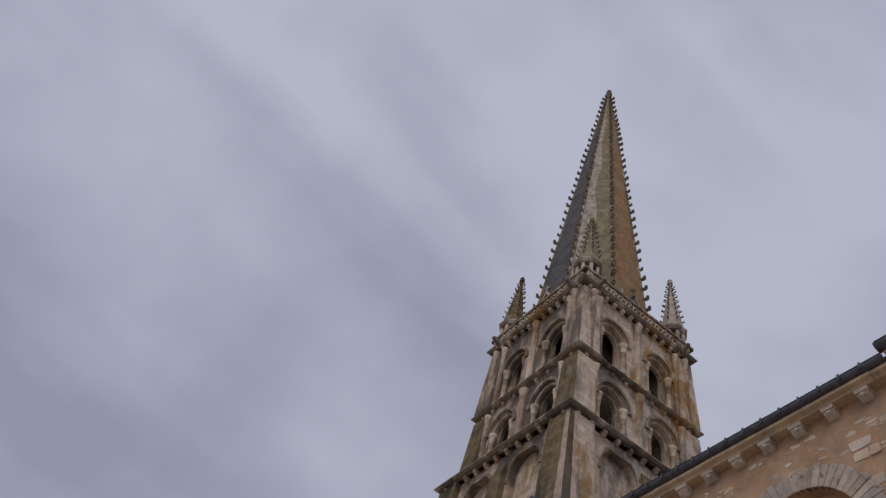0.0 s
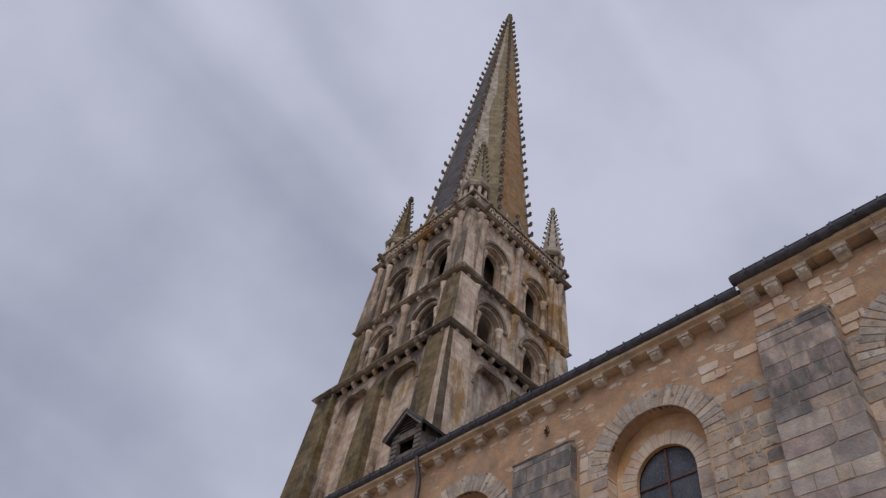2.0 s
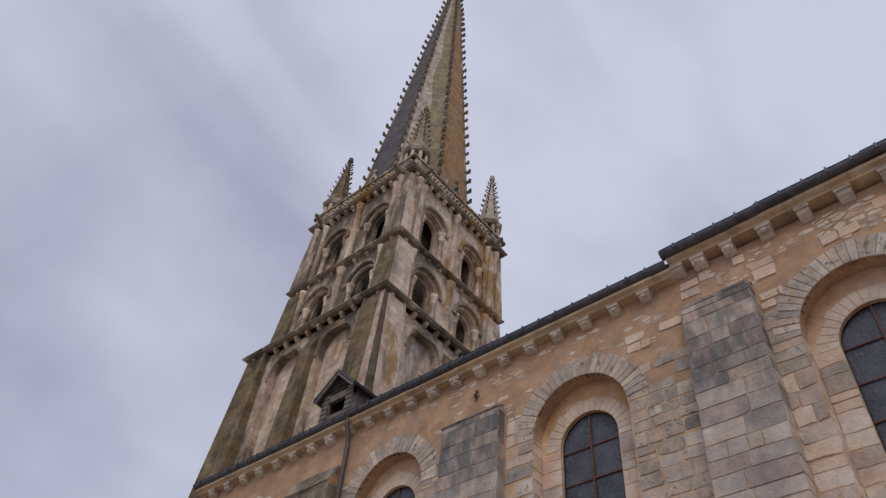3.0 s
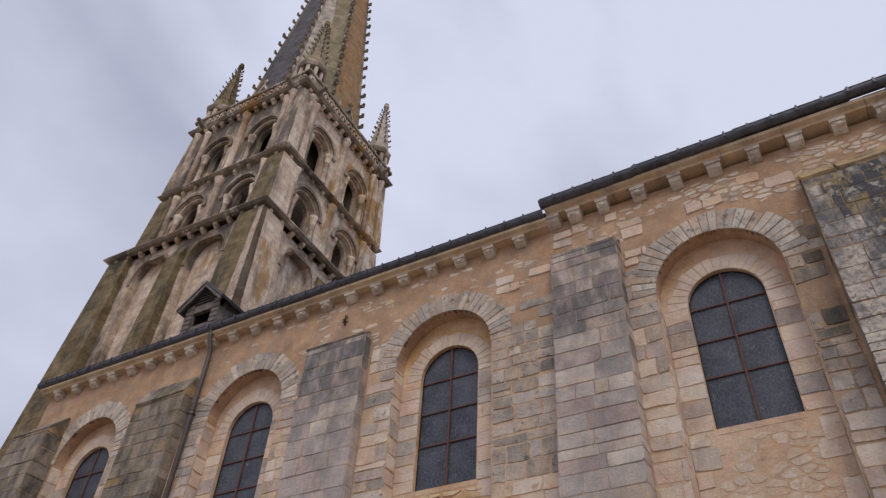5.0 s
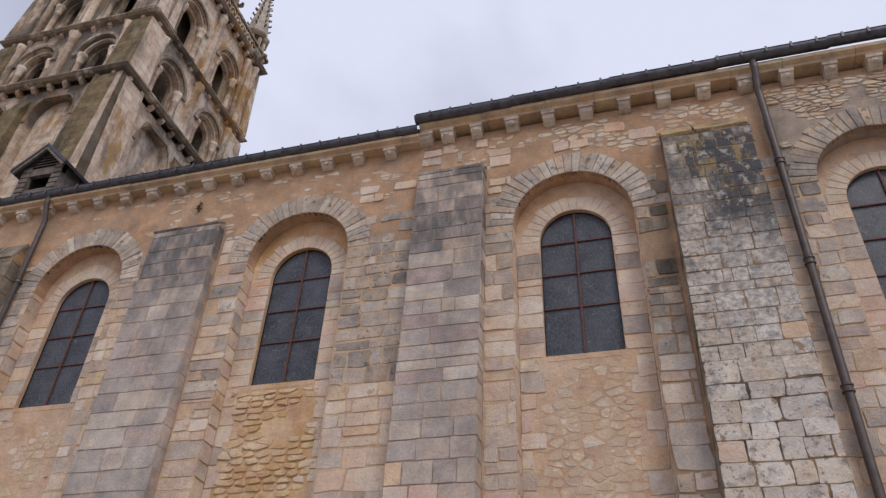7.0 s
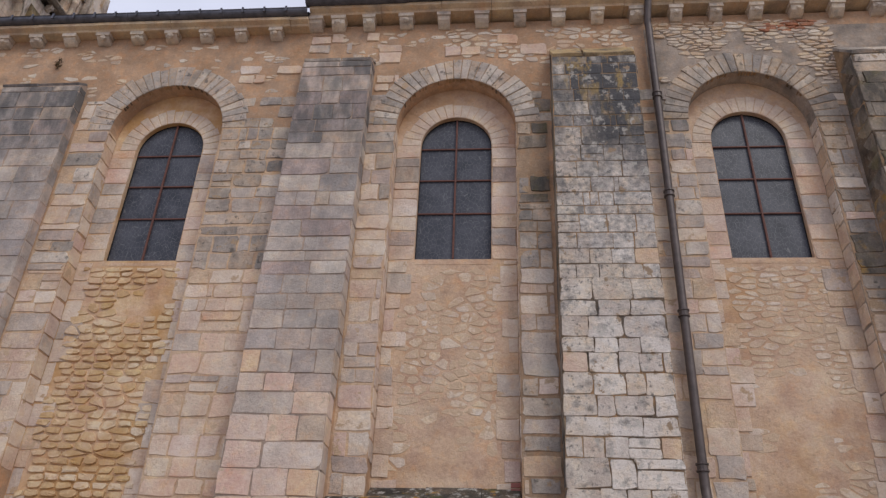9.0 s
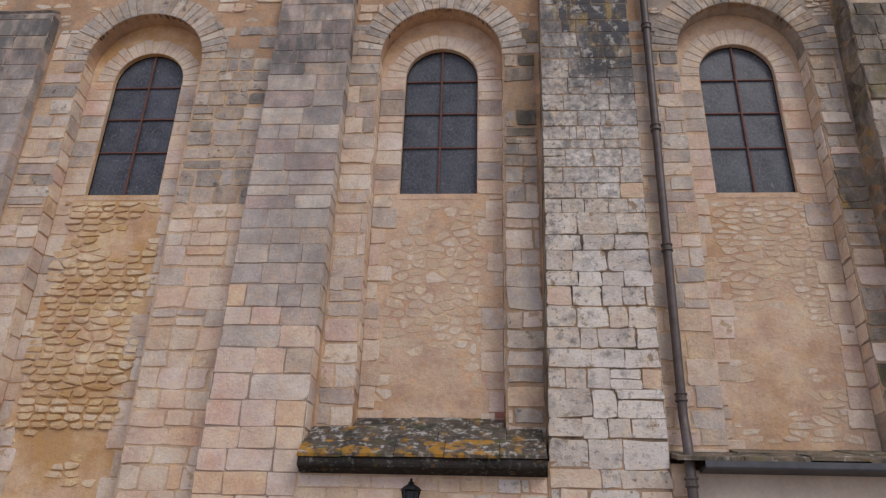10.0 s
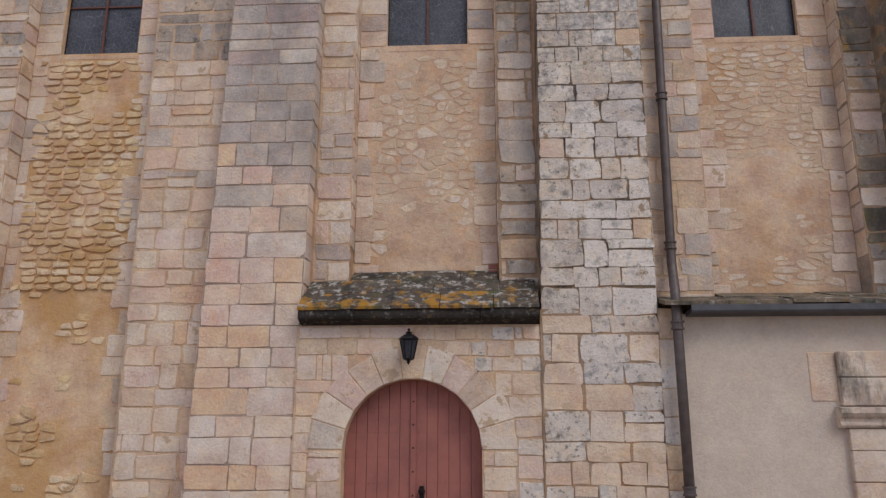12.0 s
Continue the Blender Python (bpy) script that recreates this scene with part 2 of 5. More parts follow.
M_RUBBLE = loose_and_bedded("ochre_rubble", [(0.72, 0.53, 0.32), (0.78, 0.63, 0.45), (0.64, 0.45, 0.24), (0.76, 0.58, 0.38), (0.72, 0.59, 0.45)], [((0.47, 0.26, 0.08), 1.1, 0.46, 0.64, 0.7, ALL, None)], smear=((0.56, 0.37, 0.20), 0.56))
M_PANEL_RUBBLE = loose_and_bedded("cream_panel_rubble", [(0.66, 0.52, 0.38), (0.72, 0.59, 0.45), (0.62, 0.47, 0.33), (0.77, 0.66, 0.53), (0.64, 0.53, 0.43), (0.74, 0.64, 0.54)], [((0.45, 0.33, 0.22), 1.6, 0.52, 0.70, 0.5, ALL, None)], smear=((0.60, 0.45, 0.315), 0.49))
M_SOFT_JAMB = stone("smooth_pale_dressing", [(0.64, 0.52, 0.41), (0.70, 0.58, 0.47), (0.66, 0.55, 0.45)], [((0.40, 0.32, 0.25), 2.2, 0.52, 0.75, 0.4, ALL, None)], pits=0.35)
M_GREY_STUCCO = stone("grey_weathered_stucco", [(0.33, 0.28, 0.23), (0.43, 0.365, 0.30)], [((0.12, 0.11, 0.10), 1.5, 0.48, 0.66, 0.7, ALL, None)], island=None, bump=0.9, bump_scale=14)
M_LICHEN_CAP = stone("orange_lichen_cap", [(0.40, 0.28, 0.12), (0.46, 0.35, 0.19), (0.34, 0.25, 0.12)], [((0.10, 0.095, 0.085), 3.0, 0.5, 0.64, 0.8, ALL, None)])
M_VOUSS_MIX = loose_and_bedded("exposed_pale_rubble", [(0.68, 0.57, 0.45), (0.60, 0.51, 0.42), (0.74, 0.65, 0.53), (0.62, 0.47, 0.32), (0.52, 0.46, 0.39)], [((0.2, 0.18, 0.16), 2.4, 0.55, 0.72, 0.5, ALL, None)], smear=((0.50, 0.34, 0.21), 0.58))
M_BRICK = loose_and_bedded("red_tile_fragment", [(0.42, 0.17, 0.09), (0.50, 0.25, 0.15), (0.34, 0.15, 0.09)], [((0.2, 0.17, 0.14), 3.0, 0.55, 0.7, 0.5, ALL, None)])
M_GOLD_MORTAR = stone("golden_mortar", [(0.62, 0.42, 0.26), (0.73, 0.53, 0.36)], [((0.50, 0.28, 0.10), 0.8, 0.45, 0.60, 0.75, ALL, None), ((0.30, 0.26, 0.22), 0.7, 0.56, 0.72, 0.5, ALL, None)], island=None, bump=0.9, bump_scale=18)
M_MORTAR = stone("ochre_mortar", [(0.57, 0.405, 0.275), (0.67, 0.495, 0.36)], [((0.46, 0.24, 0.08), 0.8, 0.50, 0.70, 0.45, ALL, None), ((0.30, 0.26, 0.22), 0.7, 0.56, 0.72, 0.5, ALL, None)], island=None, bump=0.9, bump_scale=18)
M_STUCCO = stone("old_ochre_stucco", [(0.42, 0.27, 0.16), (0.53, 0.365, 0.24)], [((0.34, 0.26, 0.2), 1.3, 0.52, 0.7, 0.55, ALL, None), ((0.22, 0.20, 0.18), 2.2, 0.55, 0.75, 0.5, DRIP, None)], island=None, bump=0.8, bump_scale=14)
M_CORNICE = stone("cornice_stone", [(0.60, 0.45, 0.29), (0.64, 0.50, 0.34)], [((0.22, 0.19, 0.16), 1.6, 0.5, 0.7, 0.6, ALL, None)], island=None)
M_CORBEL = stone("corbel_stone", [(0.66, 0.57, 0.46), (0.56, 0.49, 0.41), (0.72, 0.63, 0.52)], [((0.18, 0.17, 0.16), 5.0, 0.5, 0.7, 0.6, ALL, None)])
M_JOINT = stone("pale_lime_joint", [(0.56, 0.405, 0.27), (0.64, 0.48, 0.335)], [GREY_STAIN], island=None, bump=0.8)
M_PIER_JOINT = stone("brown_pier_mortar", [(0.33, 0.23, 0.145), (0.46, 0.335, 0.225)], [((0.15, 0.13, 0.11), 1.5, 0.54, 0.68, 0.7, ALL, None)], island=None, bump=0.9)
M_PINK_JOINT = stone("buff_thin_joint", [(0.34, 0.275, 0.225), (0.46, 0.37, 0.30)], [GREY_STAIN], island=None, bump=0.8)
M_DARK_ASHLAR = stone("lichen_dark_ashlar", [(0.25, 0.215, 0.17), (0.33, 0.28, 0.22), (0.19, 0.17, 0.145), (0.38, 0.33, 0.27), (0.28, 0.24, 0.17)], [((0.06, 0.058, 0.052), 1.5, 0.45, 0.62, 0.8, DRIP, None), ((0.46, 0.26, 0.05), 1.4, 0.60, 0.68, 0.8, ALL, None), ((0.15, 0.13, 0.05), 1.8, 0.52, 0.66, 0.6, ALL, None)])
M_BLACK_EDGE = stone("black_dripping_edge", [(0.018, 0.017, 0.016), (0.045, 0.04, 0.035)], [((0.20, 0.11, 0.03), 5.0, 0.63, 0.70, 0.6, ALL, None), ((0.22, 0.2, 0.18), 8.0, 0.63, 0.70, 0.5, ALL, None)], island=None, bump=1.0)
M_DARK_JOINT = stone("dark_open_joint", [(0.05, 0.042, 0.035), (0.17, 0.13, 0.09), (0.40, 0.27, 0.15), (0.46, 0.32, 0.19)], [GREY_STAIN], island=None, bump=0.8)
M_PLASTER = stone("pinkish_grey_plaster", [(0.595, 0.51, 0.42), (0.645, 0.555, 0.46)], [((0.42, 0.37, 0.33), 0.9, 0.5, 0.75, 0.5, DRIP, None)], island=None, bump=0.55, bump_scale=34, grain=0.10, coarse=0.15, mottle=0.2, pits=0.15)
M_STREAKED = stone("black_streaked_pale_stone", [(0.70, 0.58, 0.47), (0.62, 0.52, 0.43), (0.74, 0.64, 0.54)], [((0.06, 0.056, 0.05), 1.7, 0.49, 0.62, 0.9, (1, 1, 0.35), None)])
M_MOSS = stone("mossy_slab", [(0.06, 0.05, 0.04), (0.125, 0.105, 0.083)], [((0.44, 0.42, 0.38), 9.0, 0.53, 0.61, 0.85, ALL, None), ((0.36, 0.18, 0.03), 4.0, 0.58, 0.64, 0.8, (1, 1, 1), None), ((0.03, 0.03, 0.028), 2.6, 0.50, 0.62, 0.75, ALL, None), ((0.10, 0.11, 0.035), 3.1, 0.55, 0.7, 0.6, ALL, None)], island=None, bump=1.0, bump_scale=12)
M_MOSS_EDGE = stone("orange_lichened_slab", [(0.06, 0.05, 0.04), (0.125, 0.105, 0.083)], [((0.44, 0.42, 0.38), 9.0, 0.53, 0.61, 0.85, ALL, None), ((0.38, 0.19, 0.03), 4.0, 0.50, 0.57, 0.9, (1, 1, 1), None), ((0.03, 0.03, 0.028), 2.6, 0.50, 0.62, 0.75, ALL, None), ((0.10, 0.11, 0.035), 3.1, 0.55, 0.7, 0.6, ALL, None)], island=None, bump=1.0, bump_scale=12)
M_LEAN_SLAB = stone("mossy_brown_slab", [(0.13, 0.105, 0.075), (0.22, 0.18, 0.13)], [((0.48, 0.46, 0.42), 9.0, 0.57, 0.64, 0.8, ALL, None), ((0.36, 0.19, 0.04), 4.5, 0.60, 0.66, 0.7, ALL, None), ((0.04, 0.04, 0.036), 3.0, 0.50, 0.62, 0.8, ALL, None), ((0.15, 0.16, 0.06), 3.1, 0.55, 0.7, 0.6, ALL, None)], island=None, bump=1.0, bump_scale=12)
M_ZINC = plain("dark_zinc", (0.12, 0.12, 0.14), 0.45, 0.5, (0.06, 0.06, 0.07), 6.0)
M_SLATE = plain("dark_slate", (0.07, 0.07, 0.08), 0.6, 0.0, (0.04, 0.04, 0.045), 5.0)
M_PIPE = plain("brown_iron_pipe", (0.11, 0.085, 0.078), 0.5, 0.2, (0.07, 0.055, 0.05), 8.0)
M_RUST = plain("rusty_iron_bar", (0.15, 0.066, 0.052), 0.8, 0.0, (0.10, 0.042, 0.032), 14.0)
M_DOOR = plain("faded_red_painted_wood", (0.33, 0.115, 0.09), 0.65, 0.0, (0.24, 0.085, 0.07), 3.0)
M_BLACK = plain("black_iron", (0.02, 0.02, 0.022), 0.4, 0.7)
M_WOOD = plain("grey_weathered_wood", (0.20, 0.165, 0.14), 0.85, 0.0, (0.085, 0.07, 0.06), 7.0)
M_GROUND = stone("gravel_ground", [(0.30, 0.26, 0.21), (0.38, 0.33, 0.27)], [], island=None)
TOWER_STAINS = [((0.085, 0.08, 0.075), 0.55, 0.50, 0.60, 0.62, (1, 1, 0.35), None), ((0.36, 0.20, 0.06), 0.6, 0.57, 0.63, 0.8, (1, 1, 0.4), None), ((0.14, 0.13, 0.12), 2.6, 0.52, 0.70, 0.55, (1, 1, 0.5), None), ((0.76, 0.66, 0.56), 1.1, 0.54, 0.64, 0.6, (1, 1, 0.5), None)]
M_TOWER = stone("tower_limestone", [(0.56, 0.46, 0.365), (0.69, 0.585, 0.475)], TOWER_STAINS, island=None, bump_scale=9, coursing=0.36, pits=0.4)
M_TOWER_DARK = stone("blackened_stone_and_inner_shade", [(0.20, 0.18, 0.155), (0.30, 0.265, 0.22)], [((0.26, 0.20, 0.07), 0.9, 0.52, 0.68, 0.7, ALL, None)], island=None, bump_scale=9, coursing=0.36, pits=0.4)
M_OLIVE = stone("olive_lichened_stone", [(0.14, 0.105, 0.05), (0.26, 0.21, 0.125)], [((0.05, 0.048, 0.04), 1.2, 0.5, 0.65, 0.8, (1, 1, 0.4), None), ((0.45, 0.38, 0.28), 1.1, 0.58, 0.70, 0.5, (1, 1, 0.5), None)], island=None, bump_scale=9, coursing=0.36, pits=0.4)
M_SOOTY = stone("soot_streaked_tower_stone", [(0.46, 0.38, 0.30), (0.64, 0.54, 0.44)], [((0.07, 0.066, 0.062), 0.6, 0.43, 0.54, 0.8, (1, 1, 0.4), None), ((0.24, 0.17, 0.06), 0.9, 0.55, 0.68, 0.6, ALL, None)], island=None, bump_scale=9, coursing=0.36, pits=0.4)
M_TOWER_TRIM = stone("weathered_tower_trim", [(0.19, 0.16, 0.12), (0.33, 0.28, 0.215)], TOWER_STAINS, island=None, bump_scale=12)
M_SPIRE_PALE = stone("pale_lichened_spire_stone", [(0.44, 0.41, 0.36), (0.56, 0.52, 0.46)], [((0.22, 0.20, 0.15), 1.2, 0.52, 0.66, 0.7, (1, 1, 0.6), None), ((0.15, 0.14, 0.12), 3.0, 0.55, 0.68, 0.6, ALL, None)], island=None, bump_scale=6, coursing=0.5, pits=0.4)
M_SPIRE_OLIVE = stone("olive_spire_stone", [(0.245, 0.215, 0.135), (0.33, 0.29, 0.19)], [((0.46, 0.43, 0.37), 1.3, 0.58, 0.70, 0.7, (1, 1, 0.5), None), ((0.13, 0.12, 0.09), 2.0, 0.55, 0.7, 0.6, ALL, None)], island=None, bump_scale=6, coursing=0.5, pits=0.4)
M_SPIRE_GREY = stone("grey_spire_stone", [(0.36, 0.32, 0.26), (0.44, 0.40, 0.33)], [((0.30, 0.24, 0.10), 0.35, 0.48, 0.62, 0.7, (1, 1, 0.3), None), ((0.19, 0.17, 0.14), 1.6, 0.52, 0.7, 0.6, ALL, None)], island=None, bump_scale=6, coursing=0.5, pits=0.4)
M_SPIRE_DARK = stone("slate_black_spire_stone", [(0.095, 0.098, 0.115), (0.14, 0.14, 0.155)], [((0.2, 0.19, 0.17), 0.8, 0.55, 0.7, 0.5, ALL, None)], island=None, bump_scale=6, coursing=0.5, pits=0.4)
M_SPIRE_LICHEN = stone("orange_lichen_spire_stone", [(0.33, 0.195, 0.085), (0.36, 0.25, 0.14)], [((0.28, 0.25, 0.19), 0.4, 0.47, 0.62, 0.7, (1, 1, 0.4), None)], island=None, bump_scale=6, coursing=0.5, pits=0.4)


def leaded_glass():
    mat = bpy.data.materials.new("leaded_glass")
    mat.use_nodes = True
    nt = mat.node_tree
    bsdf = nt.nodes["Principled BSDF"]
    geo = nt.nodes.new("ShaderNodeNewGeometry")
    m = nt.nodes.new("ShaderNodeMapping")
    m.inputs["Scale"].default_value = (1, 1, 0.7)
    nt.links.new(geo.outputs["Position"], m.inputs["Vector"])
    v = nt.nodes.new("ShaderNodeTexVoronoi")
    v.feature = "DISTANCE_TO_EDGE"
    v.inputs["Scale"].default_value = 15.0
    nt.links.new(m.outputs[0], v.inputs["Vector"])
    lead = nt.nodes.new("ShaderNodeMapRange")
    lead.inputs["From Min"].default_value, lead.inputs["From Max"].default_value = 0.008, 0.03
    nt.links.new(v.outputs["Distance"], lead.inputs["Value"])
    n = noise_node(nt, geo.outputs["Position"], 3.0, 4.0)
    glass = ramp_of_link(nt, n.outputs["Fac"], [(0.3, (0.036, 0.04, 0.053)), (0.7, (0.085, 0.09, 0.11))])
    nt.links.new(blend(nt, lead.outputs[0], (0.155, 0.16, 0.17), glass), bsdf.inputs["Base Color"])
    bsdf.inputs["Roughness"].default_value, bsdf.inputs["Specular IOR Level"].default_value = 0.45, 0.34
    bp = nt.nodes.new("ShaderNodeBump")
    bp.inputs["Strength"].default_value, bp.inputs["Distance"].default_value = 0.5, 0.01
    nt.links.new(noise_node(nt, geo.outputs["Position"], 11.0).outputs["Fac"], bp.inputs["Height"])
    nt.links.new(bp.outputs[0], bsdf.inputs["Normal"])
    return mat


M_GLASS = leaded_glass()


# ---- building helpers ----
rnd = random.Random(7)
BASE = {}


def thing(name, base, label, category, group="", kind="", m=None):
    ob = new(name)
    ob.empty_display_size = 0.2
    ob.matrix_world = m or Matrix.Translation(base)
    ob.matrix_basis = m or Matrix.Translation(base)
    BASE[ob.name] = Matrix.Translation(base).inverted()
    return tagged(ob, label, category, group, kind)


def mesh_of(name, bm, mat, smooth=False):
    me = bpy.data.meshes.new(name)
    bmesh.ops.recalc_face_normals(bm, faces=bm.faces)
    bm.to_mesh(me)
    bm.free()
    for mm in (mat if isinstance(mat, (list, tuple)) else [mat]):
        me.materials.append(mm)
    if smooth:
        for p in me.polygons:
            p.use_smooth = True
    return me


def part(name, bm, mat, parent, label="", m=None, smooth=False, kind=""):
    """One mesh object under a thing or a part; bm is a bmesh or a ready mesh."""
    me = mesh_of(name, bm, mat, smooth) if isinstance(bm, bmesh.types.BMesh) else bm
    ob = new(name, me)
    if parent is not None:
        ob.parent = parent
        if parent.name in BASE:
            ob.matrix_parent_inverse = BASE[parent.name]
    if m is not None:
        ob.matrix_basis = m
    return tagged(ob, label, "", "", kind)


def box(bm, x0, x1, y0, y1, z0, z1, bevel=0.0):
    r = bmesh.ops.create_cube(bm, size=1, matrix=Matrix.Translation(((x0 + x1) / 2, (y0 + y1) / 2, (z0 + z1) / 2)) @ Matrix.Diagonal((abs(x1 - x0), abs(y1 - y0), abs(z1 - z0), 1)))
    if bevel:
        vs = r["verts"]
        es = list({e for v in vs for e in v.link_edges})
        bmesh.ops.bevel(bm, geom=es, offset=bevel, segments=1, affect="EDGES")
    return bm


def prism(bm, outline, y0, y1):
    """A flat outline (x, z) made solid between y0 and y1."""
    front = [bm.verts.new((x, y0, z)) for x, z in outline]
    back = [bm.verts.new((x, y1, z)) for x, z in outline]
    bm.faces.new(front)
    bm.faces.new(back[::-1])
    n = len(outline)
    for i in range(n):
        bm.faces.new((front[i], back[i], back[(i + 1) % n], front[(i + 1) % n]))
    return bm


def extrude_x(bm, section, x0, x1):
    """A section (y, z) drawn out along x."""
    a = [bm.verts.new((x0, y, z)) for y, z in section]
    b = [bm.verts.new((x1, y, z)) for y, z in section]
    bm.faces.new(a[::-1])
    bm.faces.new(b)
    n = len(section)
    for i in range(n):
        bm.faces.new((a[i], a[(i + 1) % n], b[(i + 1) % n], b[i]))
    return bm


def arc(cx, cz, r, a0=180.0, a1=0.0, n=18):
    return [(cx + r * math.cos(radians(a0 + (a1 - a0) * i / n)), cz + r * math.sin(radians(a0 + (a1 - a0) * i / n))) for i in range(n + 1)]


def lathe(bm, profile, sides=12, centre=(0, 0), turn=0.0):
    """A profile (radius, z) turned round an upright axis."""
    rings = []
    for r, z in profile:
        rings.append([bm.verts.new((centre[0] + r * math.cos(turn + 2 * math.pi * i / sides), centre[1] + r * math.sin(turn + 2 * math.pi * i / sides), z)) for i in range(sides)])
    for p, q in zip(rings, rings[1:]):
        for i in range(sides):
            bm.faces.new((p[i], p[(i + 1) % sides], q[(i + 1) % sides], q[i]))
    bm.faces.new(rings[0][::-1])
    bm.faces.new(rings[-1])
    return bm


def arch_opening(bm, x0, x1, z0, z1, cx, r, spring, y0, y1):
    """A wall panel with a round-headed opening that goes down to its foot."""
    return prism(bm, [(x0, z0), (cx - r, z0), *arc(cx, spring, r), (cx + r, z0), (x1, z0), (x1, z1), (x0, z1)], y0, y1)


def arch_window(bm, x0, x1, z0, z1, cx, r, spring, sill, y0, y1, slope=0.0):
    """A wall panel, in two halves, with a round-headed window hole."""
    left = [(x0, z0), (cx, z0), (cx, sill), (cx - r, sill), *arc(cx, spring, r, 180, 90, 9), (cx, z1), (x0, z1)]
    right = [(cx, z0), (x1, z0), (x1, z1), (cx, z1), *arc(cx, spring, r, 90, 0, 9), (cx + r, sill), (cx, sill)]
    prism(bm, left, y0, y1)
    return prism(bm, right, y0, y1)


def block_meshes(mat, count=16, rough=0.03):
    """Alike dressed blocks, 1 x 1 x 1, back at y = 0 and face at y = -1, with chipped, uneven outlines."""
    out = []
    for k in range(count):
        bm = bmesh.new()
        j = lambda s: rnd.uniform(-s, s)
        cs = [(-0.5, -0.5), (0.5, -0.5), (0.5, 0.5), (-0.5, 0.5)]
        jit = [(j(rough), j(rough * 1.5)) for _ in cs]
        chips = [rnd.uniform(0.012, 0.035) * (1 + rough * 14) if rnd.random() < 0.75 else rnd.uniform(0.05, 0.10) * (1 + rough * 10) for _ in cs]
        outline = []
        for i in range(4):
            (ax, az), (bx, bz) = cs[i], cs[(i + 1) % 4]
            (px, pz), (qx, qz) = jit[i], jit[(i + 1) % 4]
            fit = 0.55 if i % 2 == 0 else 1.0  # blocks are wider than high
            for f in (chips[i] * fit, rnd.uniform(0.3, 0.7), 1 - chips[(i + 1) % 4] * fit):
                x, z = ax + px + (bx + qx - ax - px) * f, az + pz + (bz + qz - az - pz) * f
                across = j(rough * 0.9) if 0.2 < f < 0.8 else 0.0
                outline.append((x + (across if i % 2 else 0), z + (across * 1.5 if i % 2 == 0 else 0)))
        base = [bm.verts.new((x, 0, z)) for x, z in outline]
        top = [bm.verts.new((x * (0.985 - rough * 0.3), -1.0 + j(0.14), z * (0.972 - rough * 0.4))) for x, z in outline]
        n = len(outline)
        for i in range(n):
            bm.faces.new((base[i], base[(i + 1) % n], top[(i + 1) % n], top[i]))
        c = bm.verts.new((j(0.2), -1.06 + j(0.10), j(0.2)))
        for i in range(n):
            bm.faces.new((top[i], top[(i + 1) % n], c))
        out.append(mesh_of("stone", bm, mat))
    return out


BLOCKS = {}


def block(parent, mat, x, y, z, w, h, proud=0.03, turn=0.0, lean=0.0, name="stone", rough=0.03):
    """One stone with its face about proud metres before the plane at y."""
    key = (mat.name, rough)
    if key not in BLOCKS:
        BLOCKS[key] = block_meshes(mat, rough=rough)
    p = proud * rnd.uniform(0.55, 1.35)
    m = Matrix.Translation((x, y, z)) @ Matrix.Rotation(turn, 4, "Z") @ Matrix.Rotation(lean, 4, "X") @ Matrix.Rotation(rnd.gauss(0, 0.006), 4, "Y") @ Matrix.Diagonal((w, p, h, 1))
    return part(name, rnd.choice(BLOCKS[key]), None, parent, m=m)


def courses(z0, z1, lo=0.28, hi=0.42):
    zs = [z0]
    while zs[-1] < z1 - lo * 0.8:
        h = rnd.uniform(lo, hi) * (rnd.uniform(0.55, 0.75) if rnd.random() < 0.08 else 1.0)
        zs.append(min(z1, zs[-1] + h))
    if z1 - zs[-1] > 0.02:
        zs.append(z1)
    return list(zip(zs, zs[1:]))


def split(x0, x1, lo, hi):
    w = x1 - x0
    n = max(1, round(w / rnd.uniform(lo, hi)))
    cuts = [x0] + [x0 + w * (i + rnd.uniform(-0.28, 0.28)) / n for i in range(1, n)] + [x1]
    return list(zip(cuts, cuts[1:]))


def broken(l, r, a, b):
    """Now and then a stone gives way to two thin ones, or to one with a sliver beside it."""
    w, h, q = r - l, b - a, rnd.random()
    if q < 0.08 and h > 0.28 and w > 0.3:
        m = a + h * rnd.uniform(0.35, 0.65)
        return [(l, r, a, m), (l, r, m, b)]
    if q < 0.18 and w > 0.34:
        m = l + rnd.uniform(0.08, 0.15) if rnd.random() < 0.5 else r - rnd.uniform(0.08, 0.15)
        return [(l, m, a, b), (m, r, a, b)]
    return [(l, r, a, b)]


